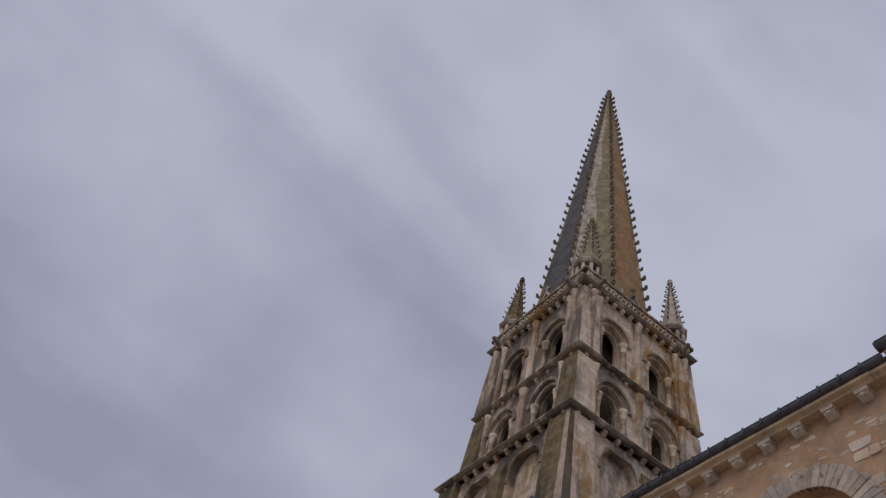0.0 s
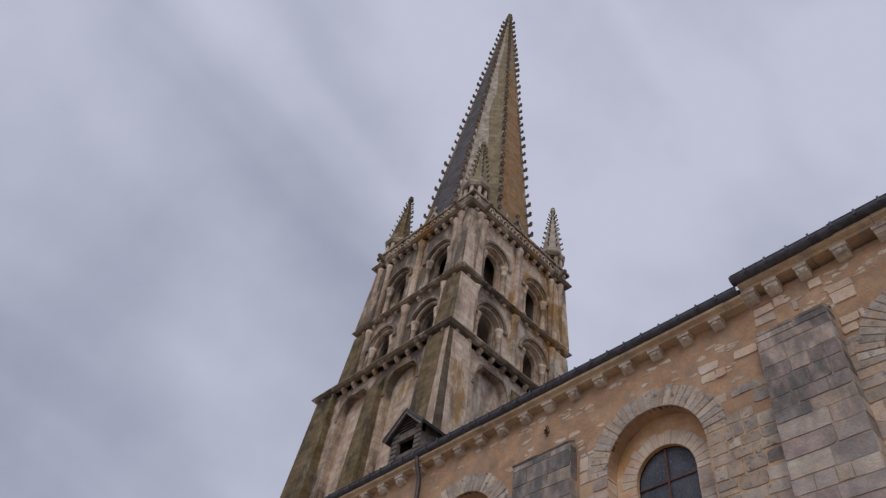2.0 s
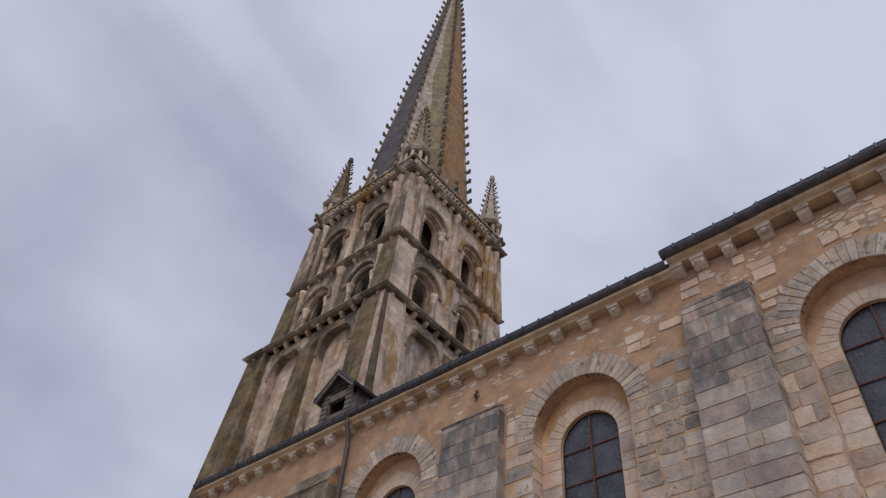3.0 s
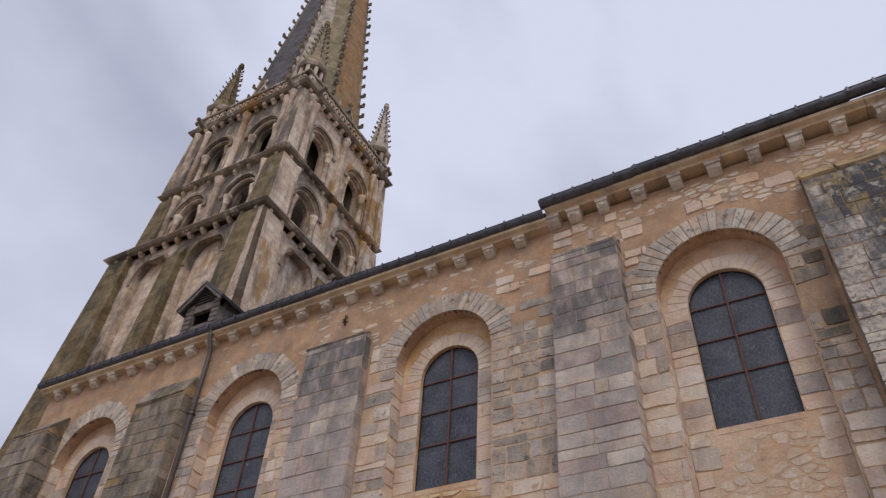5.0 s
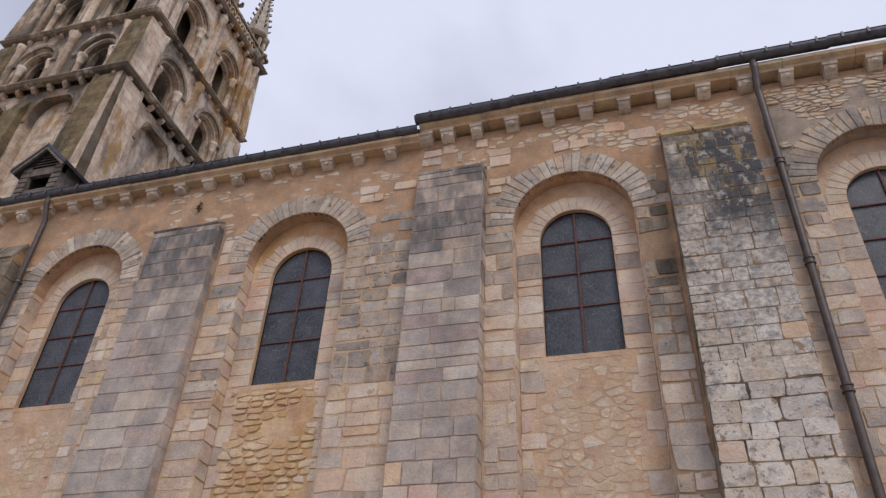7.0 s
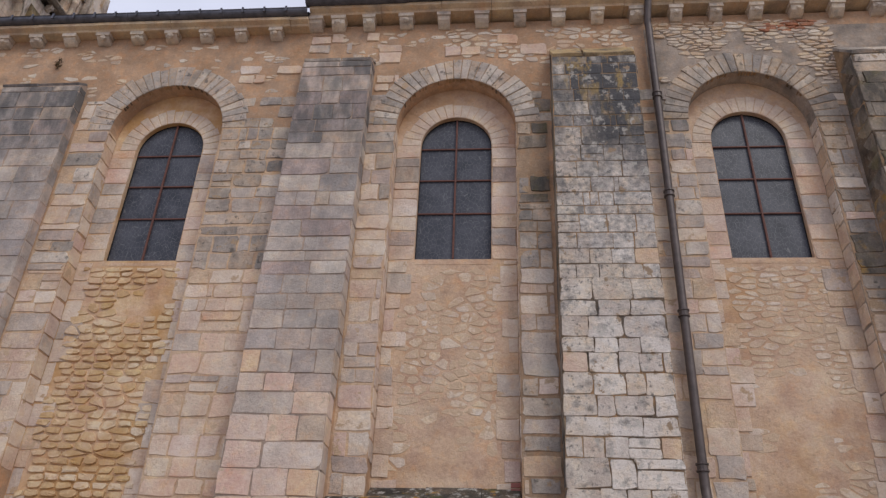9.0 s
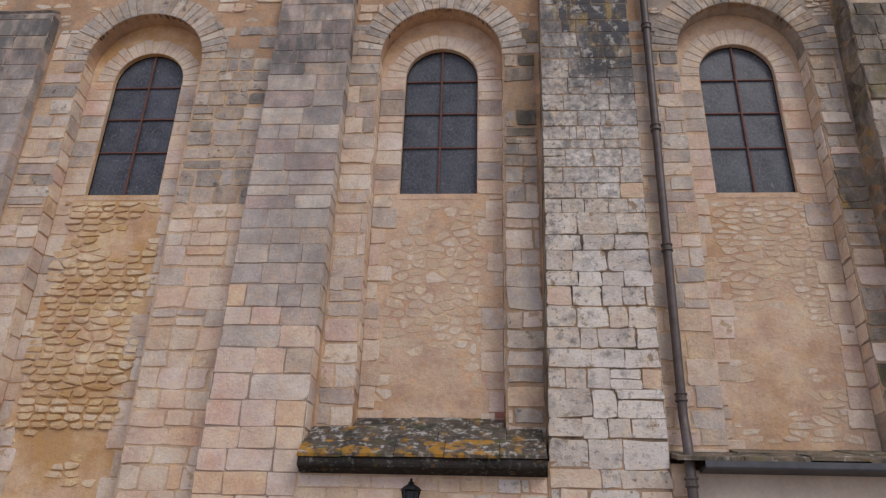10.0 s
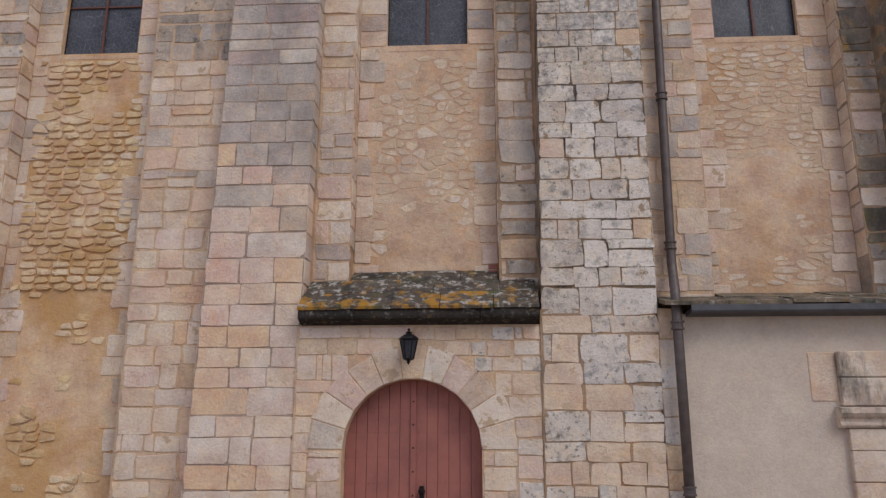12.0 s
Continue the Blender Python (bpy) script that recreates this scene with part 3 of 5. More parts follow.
def voussoirs(parent, mat, cx, cz, r0, r1, y, count, proud=0.03, a0=0.0, a1=180.0, name="voussoir", gap=0.35):
    """Wedge stones of an arch, on a plane at y."""
    step = (a1 - a0) / count
    for i in range(count):
        bm = bmesh.new()
        s, e = radians(a0 + step * i + gap / r1), radians(a0 + step * (i + 1) - gap / r1)
        ro = r1 + rnd.uniform(-0.045, 0.035)
        p = y - proud * rnd.uniform(0.6, 1.3)
        pts = [(r0, s), (ro, s), (ro, e), (r0, e)]
        k = 0.010
        back = [bm.verts.new((cx + q * math.cos(t), y, cz + q * math.sin(t))) for q, t in pts]
        mid = [bm.verts.new((cx + q * math.cos(t), p + k, cz + q * math.sin(t))) for q, t in pts]
        da = k / r1
        ins = [(r0 + k, s + da), (ro - k, s + da), (ro - k, e - da), (r0 + k, e - da)]
        top = [bm.verts.new((cx + q * math.cos(t), p, cz + q * math.sin(t))) for q, t in ins]
        for u, v in ((back, mid), (mid, top)):
            for n in range(4):
                bm.faces.new((u[n], u[(n + 1) % 4], v[(n + 1) % 4], v[n]))
        bm.faces.new(top)
        part(name, bm, mat, parent)


def clip_cell(poly, mx, mz, nx, nz):
    """The part of a polygon on the near side of the line through (mx, mz) across (nx, nz)."""
    out = []
    for (ax, az), (bx, bz) in zip(poly, poly[1:] + poly[:1]):
        da, db = (ax - mx) * nx + (az - mz) * nz, (bx - mx) * nx + (bz - mz) * nz
        if da <= 0:
            out.append((ax, az))
        if (da < 0) != (db < 0) and da != db:
            k = da / (da - db)
            out.append((ax + (bx - ax) * k, az + (bz - az) * k))
    return out


def rubble(name, mat, parent, x0, x1, z0, z1, y, size=(0.22, 0.12), wild=0.38, proud=0.02, patch=None, joint=0.012, merge=0.12, sway=0.7):
    """Uneven, rounded field stones packed side by side and bedded in mortar; patch gives how far they show."""
    sw, sh = size
    cols, rows = max(1, round((x1 - x0) / sw)), max(1, round((z1 - z0) / sh))
    seeds = {}
    for r in range(-1, rows + 1):
        for c in range(-1, cols + 2):
            if rnd.random() > merge:
                off = 0.5 * (r % 2) + 0.23 * math.sin(r * 2.7)
                seeds[c, r] = (x0 + (c + off + rnd.uniform(-wild, wild)) * sw, z0 + (r + 0.5 + rnd.uniform(-wild, wild) * sway) * sh)
    stones = []
    for (c, r), (sx, sz) in seeds.items():
        v = patch(sx, sz) if patch else 1.0
        if v <= 0 or not (x0 <= sx <= x1 and z0 <= sz <= z1):
            continue
        poly = [(-1.3, -1.6), (1.3, -1.6), (1.3, 1.6), (-1.3, 1.6)]  # in units of a stone, round its seed
        for dc in range(-3, 4):
            for dr in range(-2, 3):
                o = seeds.get((c + dc, r + dr))
                if o and (dc or dr):
                    nx, nz = (o[0] - sx) / sw, (o[1] - sz) / sh
                    poly = clip_cell(poly, nx / 2, nz / 2, nx, nz)
        if len(poly) < 3:
            continue
        pts = [(sx + px * sw, sz + pz * sh) for px, pz in poly]
        cut = []  # blunt the corners
        for (ax, az), (bx, bz) in zip(pts, pts[1:] + pts[:1]):
            k = rnd.uniform(0.14, 0.30)
            cut += [(ax + (bx - ax) * k, az + (bz - az) * k), (ax + (bx - ax) * (1 - k), az + (bz - az) * (1 - k))]
        cx, cz = sum(p[0] for p in cut) / len(cut), sum(p[1] for p in cut) / len(cut)
        if len(cut) > 14:
            cut = cut[::2]
        g = joint * rnd.uniform(0.6, 1.6)
        ring = []
        for px, pz in cut:
            d = max(math.hypot(px - cx, pz - cz), 0.02)
            k = max(0.35, 1 - g / d) * rnd.uniform(0.86, 1.05)
            ring.append((min(x1 + 0.03, max(x0 - 0.03, cx + (px - cx) * k)), min(z1, cz + (pz - cz) * k)))
        p = proud * rnd.uniform(0.5, 1.35) * min(1.0, 0.3 + v * 2.5)
        tip = rnd.uniform(-0.25, 0.25)
        n = len(ring)
        vs = [(px, y + 0.006, pz) for px, pz in ring]
        vs += [(cx + (px - cx) * 0.93, y - p * rnd.uniform(0.8, 1.05) * (1 + tip * (pz - cz) / sh), cz + (pz - cz) * 0.9) for px, pz in ring]
        vs.append((cx + rnd.uniform(-0.2, 0.2) * sw, y - p * 1.04, cz + rnd.uniform(-0.15, 0.15) * sh))
        fs = [(i, (i + 1) % n, n + (i + 1) % n, n + i) for i in range(n)] + [(n + i, n + (i + 1) % n, 2 * n) for i in range(n)]
        stones.append((vs, fs))

    def bed(vs, fs, m, kind):
        me = bpy.data.meshes.new(name)
        me.from_pydata(vs, [], fs)
        me.materials.append(m)
        return part(name, me, None, parent, kind=kind)

    # up to 300 are pieces of their own, the rest is joined
    rnd.shuffle(stones)
    for vs, fs in stones[:300]:
        bed(vs, fs, mat[0], "")
    if stones[300:]:
        av, af = [], []
        for vs, fs in stones[300:]:
            af += [tuple(len(av) + i for i in f) for f in fs]
            av += vs
        bed(av, af, mat[1], "stuff")


# ---- ground ----
GROUND = -0.3
bm = bmesh.new()
bmesh.ops.create_grid(bm, x_segments=40, y_segments=40, size=1500)
for v in bm.verts:
    v.co.z = GROUND
tagged(new("ground", mesh_of("ground", bm, M_GROUND)), "pale gravel ground round the abbey church", "ground", "", "structure")

# ---- nave wall ----
BAYS = [-16.35, -11.22, -6.17, -0.84, 4.26]
WEST, EAST, STEP = -18.9, 12.0, -3.75
SPRING, ARCH_R = 10.13, 1.07
W_R, W_SILL, W_SPRING = 0.635, 7.55, 9.90
Y_REC, Y_GLASS = 0.31, 0.42
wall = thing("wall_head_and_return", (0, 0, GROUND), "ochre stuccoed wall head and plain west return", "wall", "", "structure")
edges = [WEST] + [(p + q) / 2 for p, q in zip(BAYS, BAYS[1:])] + [EAST]
edges[4] = 2.64
WALLS = []
for i, cx in enumerate(BAYS):
    x0, x1 = edges[i], edges[i + 1]
    WALLS.append(thing("wall_bay_%d" % (i + 1), (cx, 0, GROUND), "wall bay with a blind arch, rubble panel and dressed stones", "wall", "bays of the nave wall", "structure"))
    bm = bmesh.new()
    arch_opening(bm, x0, x1, GROUND, 12.3, cx, ARCH_R, SPRING, 0.0, Y_REC)
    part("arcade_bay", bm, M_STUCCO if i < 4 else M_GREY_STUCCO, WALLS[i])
    bm = bmesh.new()
    arch_window(bm, x0, x1, GROUND, 12.3, cx, W_R, W_SPRING, W_SILL, Y_REC + 0.001, 1.3)
    part("bay_panel", bm, M_GOLD_MORTAR if i == 2 else M_MORTAR, WALLS[i])


def bay_at(x):
    """The bay of the wall that a place along it belongs to."""
    return WALLS[max(0, min(len(WALLS) - 1, sum(x > e for e in edges[1:])))]


bm = bmesh.new()
box(bm, WEST, EAST, 0.002, 1.3, 12.301, 12.62)
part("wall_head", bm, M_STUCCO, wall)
bm = bmesh.new()
box(bm, WEST, WEST + 0.9, 1.301, 19.0, GROUND, 12.6)
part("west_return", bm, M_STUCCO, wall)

# ---- nave roof, cornice, gutters ----
roof = thing("nave_roof", (0, 0, 12.6), "dark slate nave roof above the stone cornice", "roof", "", "structure")
bm = bmesh.new()
extrude_x(bm, [(-0.30, 12.74), (9.5, 19.6), (19.3, 12.74), (19.3, 12.6), (9.5, 19.3), (-0.2, 12.66)], -17.9, STEP)
part("slope", bm, M_SLATE, roof)
bm = bmesh.new()
extrude_x(bm, [(-0.24, 12.99), (9.5, 19.8), (19.3, 13.0), (19.3, 12.7), (9.5, 19.5), (-0.2, 12.9)], STEP + 0.002, EAST)
part("slope", bm, M_SLATE, roof)


def cornice(x0, x1, z_top, name_label, front, corbels, slab, corbel_z):
    """Stone slab course on carved corbels, with a zinc gutter before it."""
    th = thing("cornice", ((x0 + x1) / 2, 0, corbel_z), name_label, "cornice", "cornices of the nave", "structure")
    x = x0
    while x < x1 - 0.05:
        w = min(rnd.uniform(0.9, 1.5), x1 - x)
        bm = bmesh.new()
        y = front + rnd.uniform(-0.008, 0.008)
        extrude_x(bm, [(0.3, z_top - slab), (y + 0.10, z_top - slab), (y + 0.085, z_top - slab * 0.72), (y, z_top - slab * 0.45), (y, z_top - 0.0), (0.3, z_top - 0.0)], x + 0.004, x + w - 0.004)
        part("slab_course", bm, M_CORNICE, th)
        x += w
    for x in corbels:
        bm = bmesh.new()
        w = 0.118 + rnd.uniform(-0.012, 0.012)
        zt, zb = z_top - slab - 0.002, corbel_z + rnd.uniform(-0.015, 0.015)
        h = zt - zb
        drop = rnd.uniform(0.2, 0.45)
        yf = front + 0.13
        # a square abacus over a block that curls back to the wall
        extrude_x(bm, [(0.02, zt - 0.075), (yf - 0.03, zt - 0.075), (yf - 0.035, zt), (0.02, zt)], x - w - 0.02, x + w + 0.02)
        extrude_x(bm, [(0.02, zb), (-0.04, zb), (yf * 0.55, zb + h * drop * 0.35), (yf + 0.02, zb + h * drop), (yf, zb + h * 0.62), (yf - 0.005, zt - 0.077), (0.02, zt - 0.077)], x - w, x + w)
        if rnd.random() < 0.75:  # carved roll or mask
            bmesh.ops.create_icosphere(bm, subdivisions=1, radius=w * rnd.uniform(0.5, 0.75), matrix=Matrix.Translation((x + rnd.uniform(-0.02, 0.02), yf + 0.02, zb + h * 0.45)) @ Matrix.Diagonal((1, 0.7, 0.9, 1)))
        part("corbel", bm, M_CORBEL, th)
    return th


cornice(WEST - 0.15, STEP - 0.002, 12.62, "pale stone cornice slab on carved corbels, west part", -0.30, [-4.40 - 0.70 * k for k in range(21)], 0.15, 12.27)
cornice(STEP + 0.002, EAST, 12.88, "pale stone cornice slab on carved corbels, higher east part", -0.33, [-3.63, -3.18] + [-2.58 + 0.729 * k for k in range(20)], 0.17, 12.46)


def gutter(x0, x1, low, y, r, fall):
    th = thing("gutter", ((x0 + x1) / 2, y, low), "dark zinc eaves gutter along the cornice", "gutter", "eaves gutters")
    x = x0
    while x < x1 - 0.05:
        w = min(1.95, x1 - x)
        z = low + fall * (x + w / 2 - x0)
        bm = bmesh.new()
        sec = [(y + r * math.cos(radians(a)), z + r * math.sin(radians(a))) for a in range(180, 361, 20)]
        sec = [(y - r - 0.015, z + 0.02), (y - r, z + 0.035)] + sec + [(y + r, z + 0.04), (y + r - 0.015, z + 0.04)] + [(y + (r - 0.015) * math.cos(radians(a)), z + (r - 0.015) * math.sin(radians(a))) for a in range(360, 179, -20)]
        extrude_x(bm, sec, x + 0.002, x + w - 0.002)
        part("trough", bm, M_ZINC, th)
        bm = bmesh.new()
        sec = [(y + (r + 0.012) * math.cos(radians(a)), z + (r + 0.012) * math.sin(radians(a))) for a in range(180, 361, 20)] + [(y + (r + 0.001) * math.cos(radians(a)), z + (r + 0.001) * math.sin(radians(a))) for a in range(360, 179, -20)]
        extrude_x(bm, sec, x - 0.03, x + 0.03)
        part("seam", bm, M_ZINC, th)
        x += w
    x = x0 + 0.3
    while x < x1:
        bm = bmesh.new()
        z = low + fall * (x - x0)
        box(bm, x - 0.02, x + 0.02, y - r - 0.022, y - r - 0.004, z - 0.075, z + 0.055)
        part("bracket", bm, M_ZINC, th)
        x += 0.43
    return th


gutter(WEST - 0.2, STEP - 0.01, 12.735, -0.30, 0.105, 0.0)
gutter(STEP - 0.03, EAST, 12.955, -0.36, 0.115, 0.014)

# ---- windows ----
for i, cx in enumerate(BAYS):
    sill = W_SILL + (0.06, 0.06, 0.03, 0.05, 0.0)[i]
    win = thing("window_%d" % (i + 1), (cx, Y_GLASS, sill), "round-headed leaded glass window with rusty iron bars", "window", "nave windows", "structure")
    cells = [sill] + [z + (0.02, 0.02, 0.0, 0.05, 0.0)[i] for z in (8.44, 9.13, 9.82)] + [W_SPRING + W_R]
    hw = W_R + 0.02
    for s in (-1, 1):
        for z0, z1 in zip(cells, cells[1:]):
            if z1 < 9.85:
                pts = [(0, z0), (s * hw, z0), (s * hw, z1), (0, z1)]
            else:
                pts = [(0, z0), (s * hw, z0)] + [(s * hw * math.cos(radians(q)), W_SPRING + hw * math.sin(radians(q))) for q in range(0, 91, 10)]
            bm = bmesh.new()
            tilt = rnd.uniform(-0.004, 0.004)
            prism(bm, [(cx + p, q) for p, q in pts], Y_GLASS + tilt, Y_GLASS + 0.012 + tilt)
            part("pane", bm, M_GLASS, win)
    for z in cells[1:-1]:
        bm = bmesh.new()
        box(bm, cx - hw - 0.02, cx + hw + 0.02, Y_GLASS - 0.03, Y_GLASS - 0.006, z - 0.014, z + 0.014, 0.004)
        part("window_bar", bm, M_RUST, win)
    bm = bmesh.new()
    box(bm, cx - 0.017, cx + 0.017, Y_GLASS - 0.042, Y_GLASS - 0.008, sill, W_SPRING + W_R, 0.004)
    part("window_bar", bm, M_RUST, win)
    bm = bmesh.new()
    r0, r1 = W_R - 0.012, W_R + 0.02
    o, n = arc(cx, W_SPRING, r1), arc(cx, W_SPRING, r0)
    prism(bm, [(cx - r1, sill)] + o + [(cx + r1, sill), (cx + r0, sill)] + n[::-1] + [(cx - r0, sill)], Y_GLASS - 0.022, Y_GLASS - 0.005)
    part("window_frame", bm, M_BLACK, win)


# ---- buttresses ----
def buttress(x0t, x1t, x0b, x1b, d_top, d_bot, z_top, mat, alt, odds, label, joint, lo=0.42, hi=0.8, ch=(0.28, 0.42), rise=0.55, cap=None, foot=GROUND, gap=0.014, proud=0.016, rough_below=None, west=None, edge=None):
    th = thing("buttress", ((x0b + x1b) / 2, 0, foot), label, "buttress", "buttresses along the nave wall")
    k = lambda z: (z - foot) / (z_top - foot)
    xl = lambda z: x0b + (x0t - x0b) * k(z)
    xr = lambda z: x1b + (x1t - x1b) * k(z)
    yy = lambda z: -(d_bot + (d_top - d_bot) * k(z))
    bm = bmesh.new()
    lo_v = [bm.verts.new(p) for p in ((x0b, 0.02, foot), (x1b, 0.02, foot), (x1b, -d_bot, foot), (x0b, -d_bot, foot))]
    hi_v = [bm.verts.new(p) for p in ((x0t, 0.02, z_top + rise), (x1t, 0.02, z_top + rise), (x1t, -d_top, z_top), (x0t, -d_top, z_top))]
    bm.faces.new(lo_v[::-1])
    bm.faces.new(hi_v)
    for i in range(4):
        bm.faces.new((lo_v[i], lo_v[(i + 1) % 4], hi_v[(i + 1) % 4], hi_v[i]))
    part("core", bm, joint, th)
    lean = math.atan2(d_bot - d_top, z_top - foot)
    for a, b in courses(foot, z_top - 0.02, *ch):
        zc = (a + b) / 2
        for l, r, a2, b2 in [c for l, r in split(xl(zc), xr(zc), lo, hi) for c in (broken(l, r, a, b) if rough_below else [(l, r, a, b)])]:
            z2 = (a2 + b2) / 2
            mm = M_PALE_ASHLAR if mat == M_ASHLAR and rnd.random() < (5.6 - zc) * 0.5 else alt if rnd.random() < (odds(zc) if callable(odds) else odds) else mat
            g, pr = (gap, proud) if rough_below is None or zc > rough_below else (rnd.uniform(0.004, 0.016), 0.024)
            if edge is not None and l < xl(z2) + 0.06 and mm == mat:
                mm = edge
            worn = rough_below is not None and zc < rough_below
            block(th, mm, (l + r) / 2, yy(z2) + 0.004, z2, r - l - g, b2 - a2 - g, pr, 0.0, -lean, rough=0.04 if worn else 0.022)
        dep = -yy(zc)
        for side, x in ((-1, xl(zc)), (1, xr(zc))):
            cuts = [(0, dep)] if dep < 0.55 or rnd.random() < 0.4 else [(0, dep * 0.5), (dep * 0.5, dep)]
            for s, e in cuts:
                mm = M_PALE_ASHLAR if mat == M_ASHLAR and rnd.random() < (5.6 - zc) * 0.5 else alt if rnd.random() < (odds(zc) if callable(odds) else odds) else mat
                # the west face's darker ashlar holds both black stain and its shade
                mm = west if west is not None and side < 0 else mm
                block(th, mm, x - side * 0.004, -(s + e) / 2, zc, e - s - 0.014, b - a - 0.016, 0.012, side * math.pi / 2)
    # sloping weathering stones
    tilt = math.atan2(rise, d_top)
    run = math.hypot(rise, d_top)
    rows = max(1, round(run / 0.5))
    for q in range(rows):
        f = (q + 0.5) / rows
        for l, r in split(x0t - 0.01, x1t + 0.01, 0.5, 0.8):
            m = Matrix.Translation(((l + r) / 2, -d_top * (1 - f), z_top + rise * f)) @ Matrix.Rotation(-(math.pi / 2 - tilt), 4, "X") @ Matrix.Diagonal((r - l - 0.01, 0.05 + 0.01 * q, run / rows + 0.02, 1))
            key = ((cap or mat).name, 0.03)
            if key not in BLOCKS:
                BLOCKS[key] = block_meshes(cap or mat)
            part("weathering_stone", rnd.choice(BLOCKS[key]), None, th, m=m)
    return th


buttress(-18.85, -17.5, -18.95, -17.5, 0.5, 0.75, 10.9, M_DARK_ASHLAR, M_DARK_ASHLAR, 0.3, "dark lichen-stained ashlar buttress at the end of the nave wall", M_DARK_JOINT)
buttress(-14.6, -12.98, -14.65, -13.0, 0.28, 0.4, 10.95, M_DARK_ASHLAR, M_DARK_ASHLAR, 0.5, "dark weathered ashlar buttress beside the brown downpipe", M_DARK_JOINT)
buttress(-9.5, -7.96, -9.5, -7.86, 0.20, 0.3, 11.08, M_GREY_ASHLAR, M_ASHLAR, 0.3, "grey ashlar buttress with a blackened top", M_PINK_JOINT, gap=0.012, rise=0.16)
buttress(-3.69, -2.40, -3.97, -2.53, 0.28, 0.38, 11.45, M_ASHLAR, M_GREY_ASHLAR, lambda z: 0.1 if z < 5 else 0.3 if z < 9 else 0.45, "tall pinkish-grey ashlar buttress beside the step in the eaves", M_PINK_JOINT, lo=0.34, hi=0.66, ch=(0.24, 0.38), rise=0.16, gap=0.012)
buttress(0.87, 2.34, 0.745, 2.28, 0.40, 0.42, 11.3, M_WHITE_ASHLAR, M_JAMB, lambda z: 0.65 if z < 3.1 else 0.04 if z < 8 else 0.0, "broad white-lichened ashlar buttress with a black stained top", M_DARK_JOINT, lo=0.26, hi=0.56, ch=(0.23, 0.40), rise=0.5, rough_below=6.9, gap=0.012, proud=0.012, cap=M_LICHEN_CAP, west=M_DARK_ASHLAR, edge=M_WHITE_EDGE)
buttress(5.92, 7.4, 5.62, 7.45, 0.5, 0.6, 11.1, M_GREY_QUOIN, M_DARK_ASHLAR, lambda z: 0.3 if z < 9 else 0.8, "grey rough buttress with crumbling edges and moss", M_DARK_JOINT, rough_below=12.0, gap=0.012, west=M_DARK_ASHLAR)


# ---- bell tower ----
TC = (-23.65, 9.5)
LEAN = radians(1.2)
T_BASE = (TC[0], TC[1], GROUND)
tower = thing("bell_tower", T_BASE, "tall square limestone bell tower with a crocketed stone spire", "tower",
              m=Matrix.Translation(T_BASE) @ Matrix.Rotation(LEAN, 4, "Y"))
SIDES = [Matrix.Translation((TC[0], TC[1], 0)) @ Matrix.Rotation(math.pi / 2 * k, 4, "Z") for k in range(4)]


def on_sides(name, bm, mat, label="", smooth=False, front=None):
    """The same part on the tower's faces, built for the face at -y round the origin; front: another stone on that face."""
    me = mesh_of(name, bm, mat, smooth)
    obs = [part(name, me, None, tower, label, m=SIDES[k]) for k in range(4)]
    if front:
        obs[0].data = me.copy()
        obs[0].data.materials[0] = front
    return obs


Z_LOW, Z_MID, Z_TOP = 25.15, 29.95, 35.2
H0, HA, HB = 4.55, 3.95, 3.85  # half widths of the wall faces


def frustum(bm, x0, x1, y0, y1, z0, X0, X1, Y0, Y1, z1):
    a = [bm.verts.new(p) for p in ((x0, y0, z0), (x1, y0, z0), (x1, y1, z0), (x0, y1, z0))]
    b = [bm.verts.new(p) for p in ((X0, Y0, z1), (X1, Y0, z1), (X1, Y1, z1), (X0, Y1, z1))]
    bm.faces.new(a[::-1])
    bm.faces.new(b)
    for i in range(4):
        bm.faces.new((a[i], a[(i + 1) % 4], b[(i + 1) % 4], b[i]))
    return bm


# lower storey: blind arches between broad flat buttresses
BL = 1.62
bm = bmesh.new()
box(bm, -(H0 - 0.4), H0 - 0.4, -(H0 - 0.4), H0 - 0.4, GROUND, Z_LOW)
part("lower_core", bm, M_TOWER, tower, m=SIDES[0])
for s in (-1, 1):
    bm = bmesh.new()
    x0, x1 = (-(H0), 0.0) if s < 0 else (0.0, H0)
    arch_opening(bm, x0, x1, 12.0, Z_LOW - 0.35, s * BL * 1.05, 1.05, 23.35, -H0, -(H0 - 0.4) - 0.001)
    on_sides("blind_arch", bm, M_TOWER, front=M_SOOTY)
    bm = bmesh.new()
    arch_opening(bm, s * BL * 1.05 - 1.22, s * BL * 1.05 + 1.22, 23.0, 24.6, s * BL * 1.05, 1.06, 23.36, -H0 - 0.07, -H0 - 0.001)
    for v in list(bm.verts):
        dx, dz = v.co.x - s * BL * 1.05, v.co.z - 23.36
        if dz > 0 and math.hypot(dx, dz) > 1.2:
            q = 1.22 / math.hypot(dx, dz)
            v.co.x, v.co.z = s * BL * 1.05 + dx * q, 23.36 + dz * q
    on_sides("arch_moulding", bm, M_TOWER_TRIM)
bm = bmesh.new()
frustum(bm, -0.62, 0.62, -H0 - 0.75, -H0 - 0.002, 12.0, -0.42, 0.42, -H0 - 0.28, -H0 - 0.002, Z_LOW - 1.6)
frustum(bm, -0.42, 0.42, -H0 - 0.28, -H0 - 0.002, Z_LOW - 1.59, -0.40, 0.40, -H0 - 0.02, -H0 - 0.002, Z_LOW - 0.9)
on_sides("mid_buttress", bm, M_OLIVE)
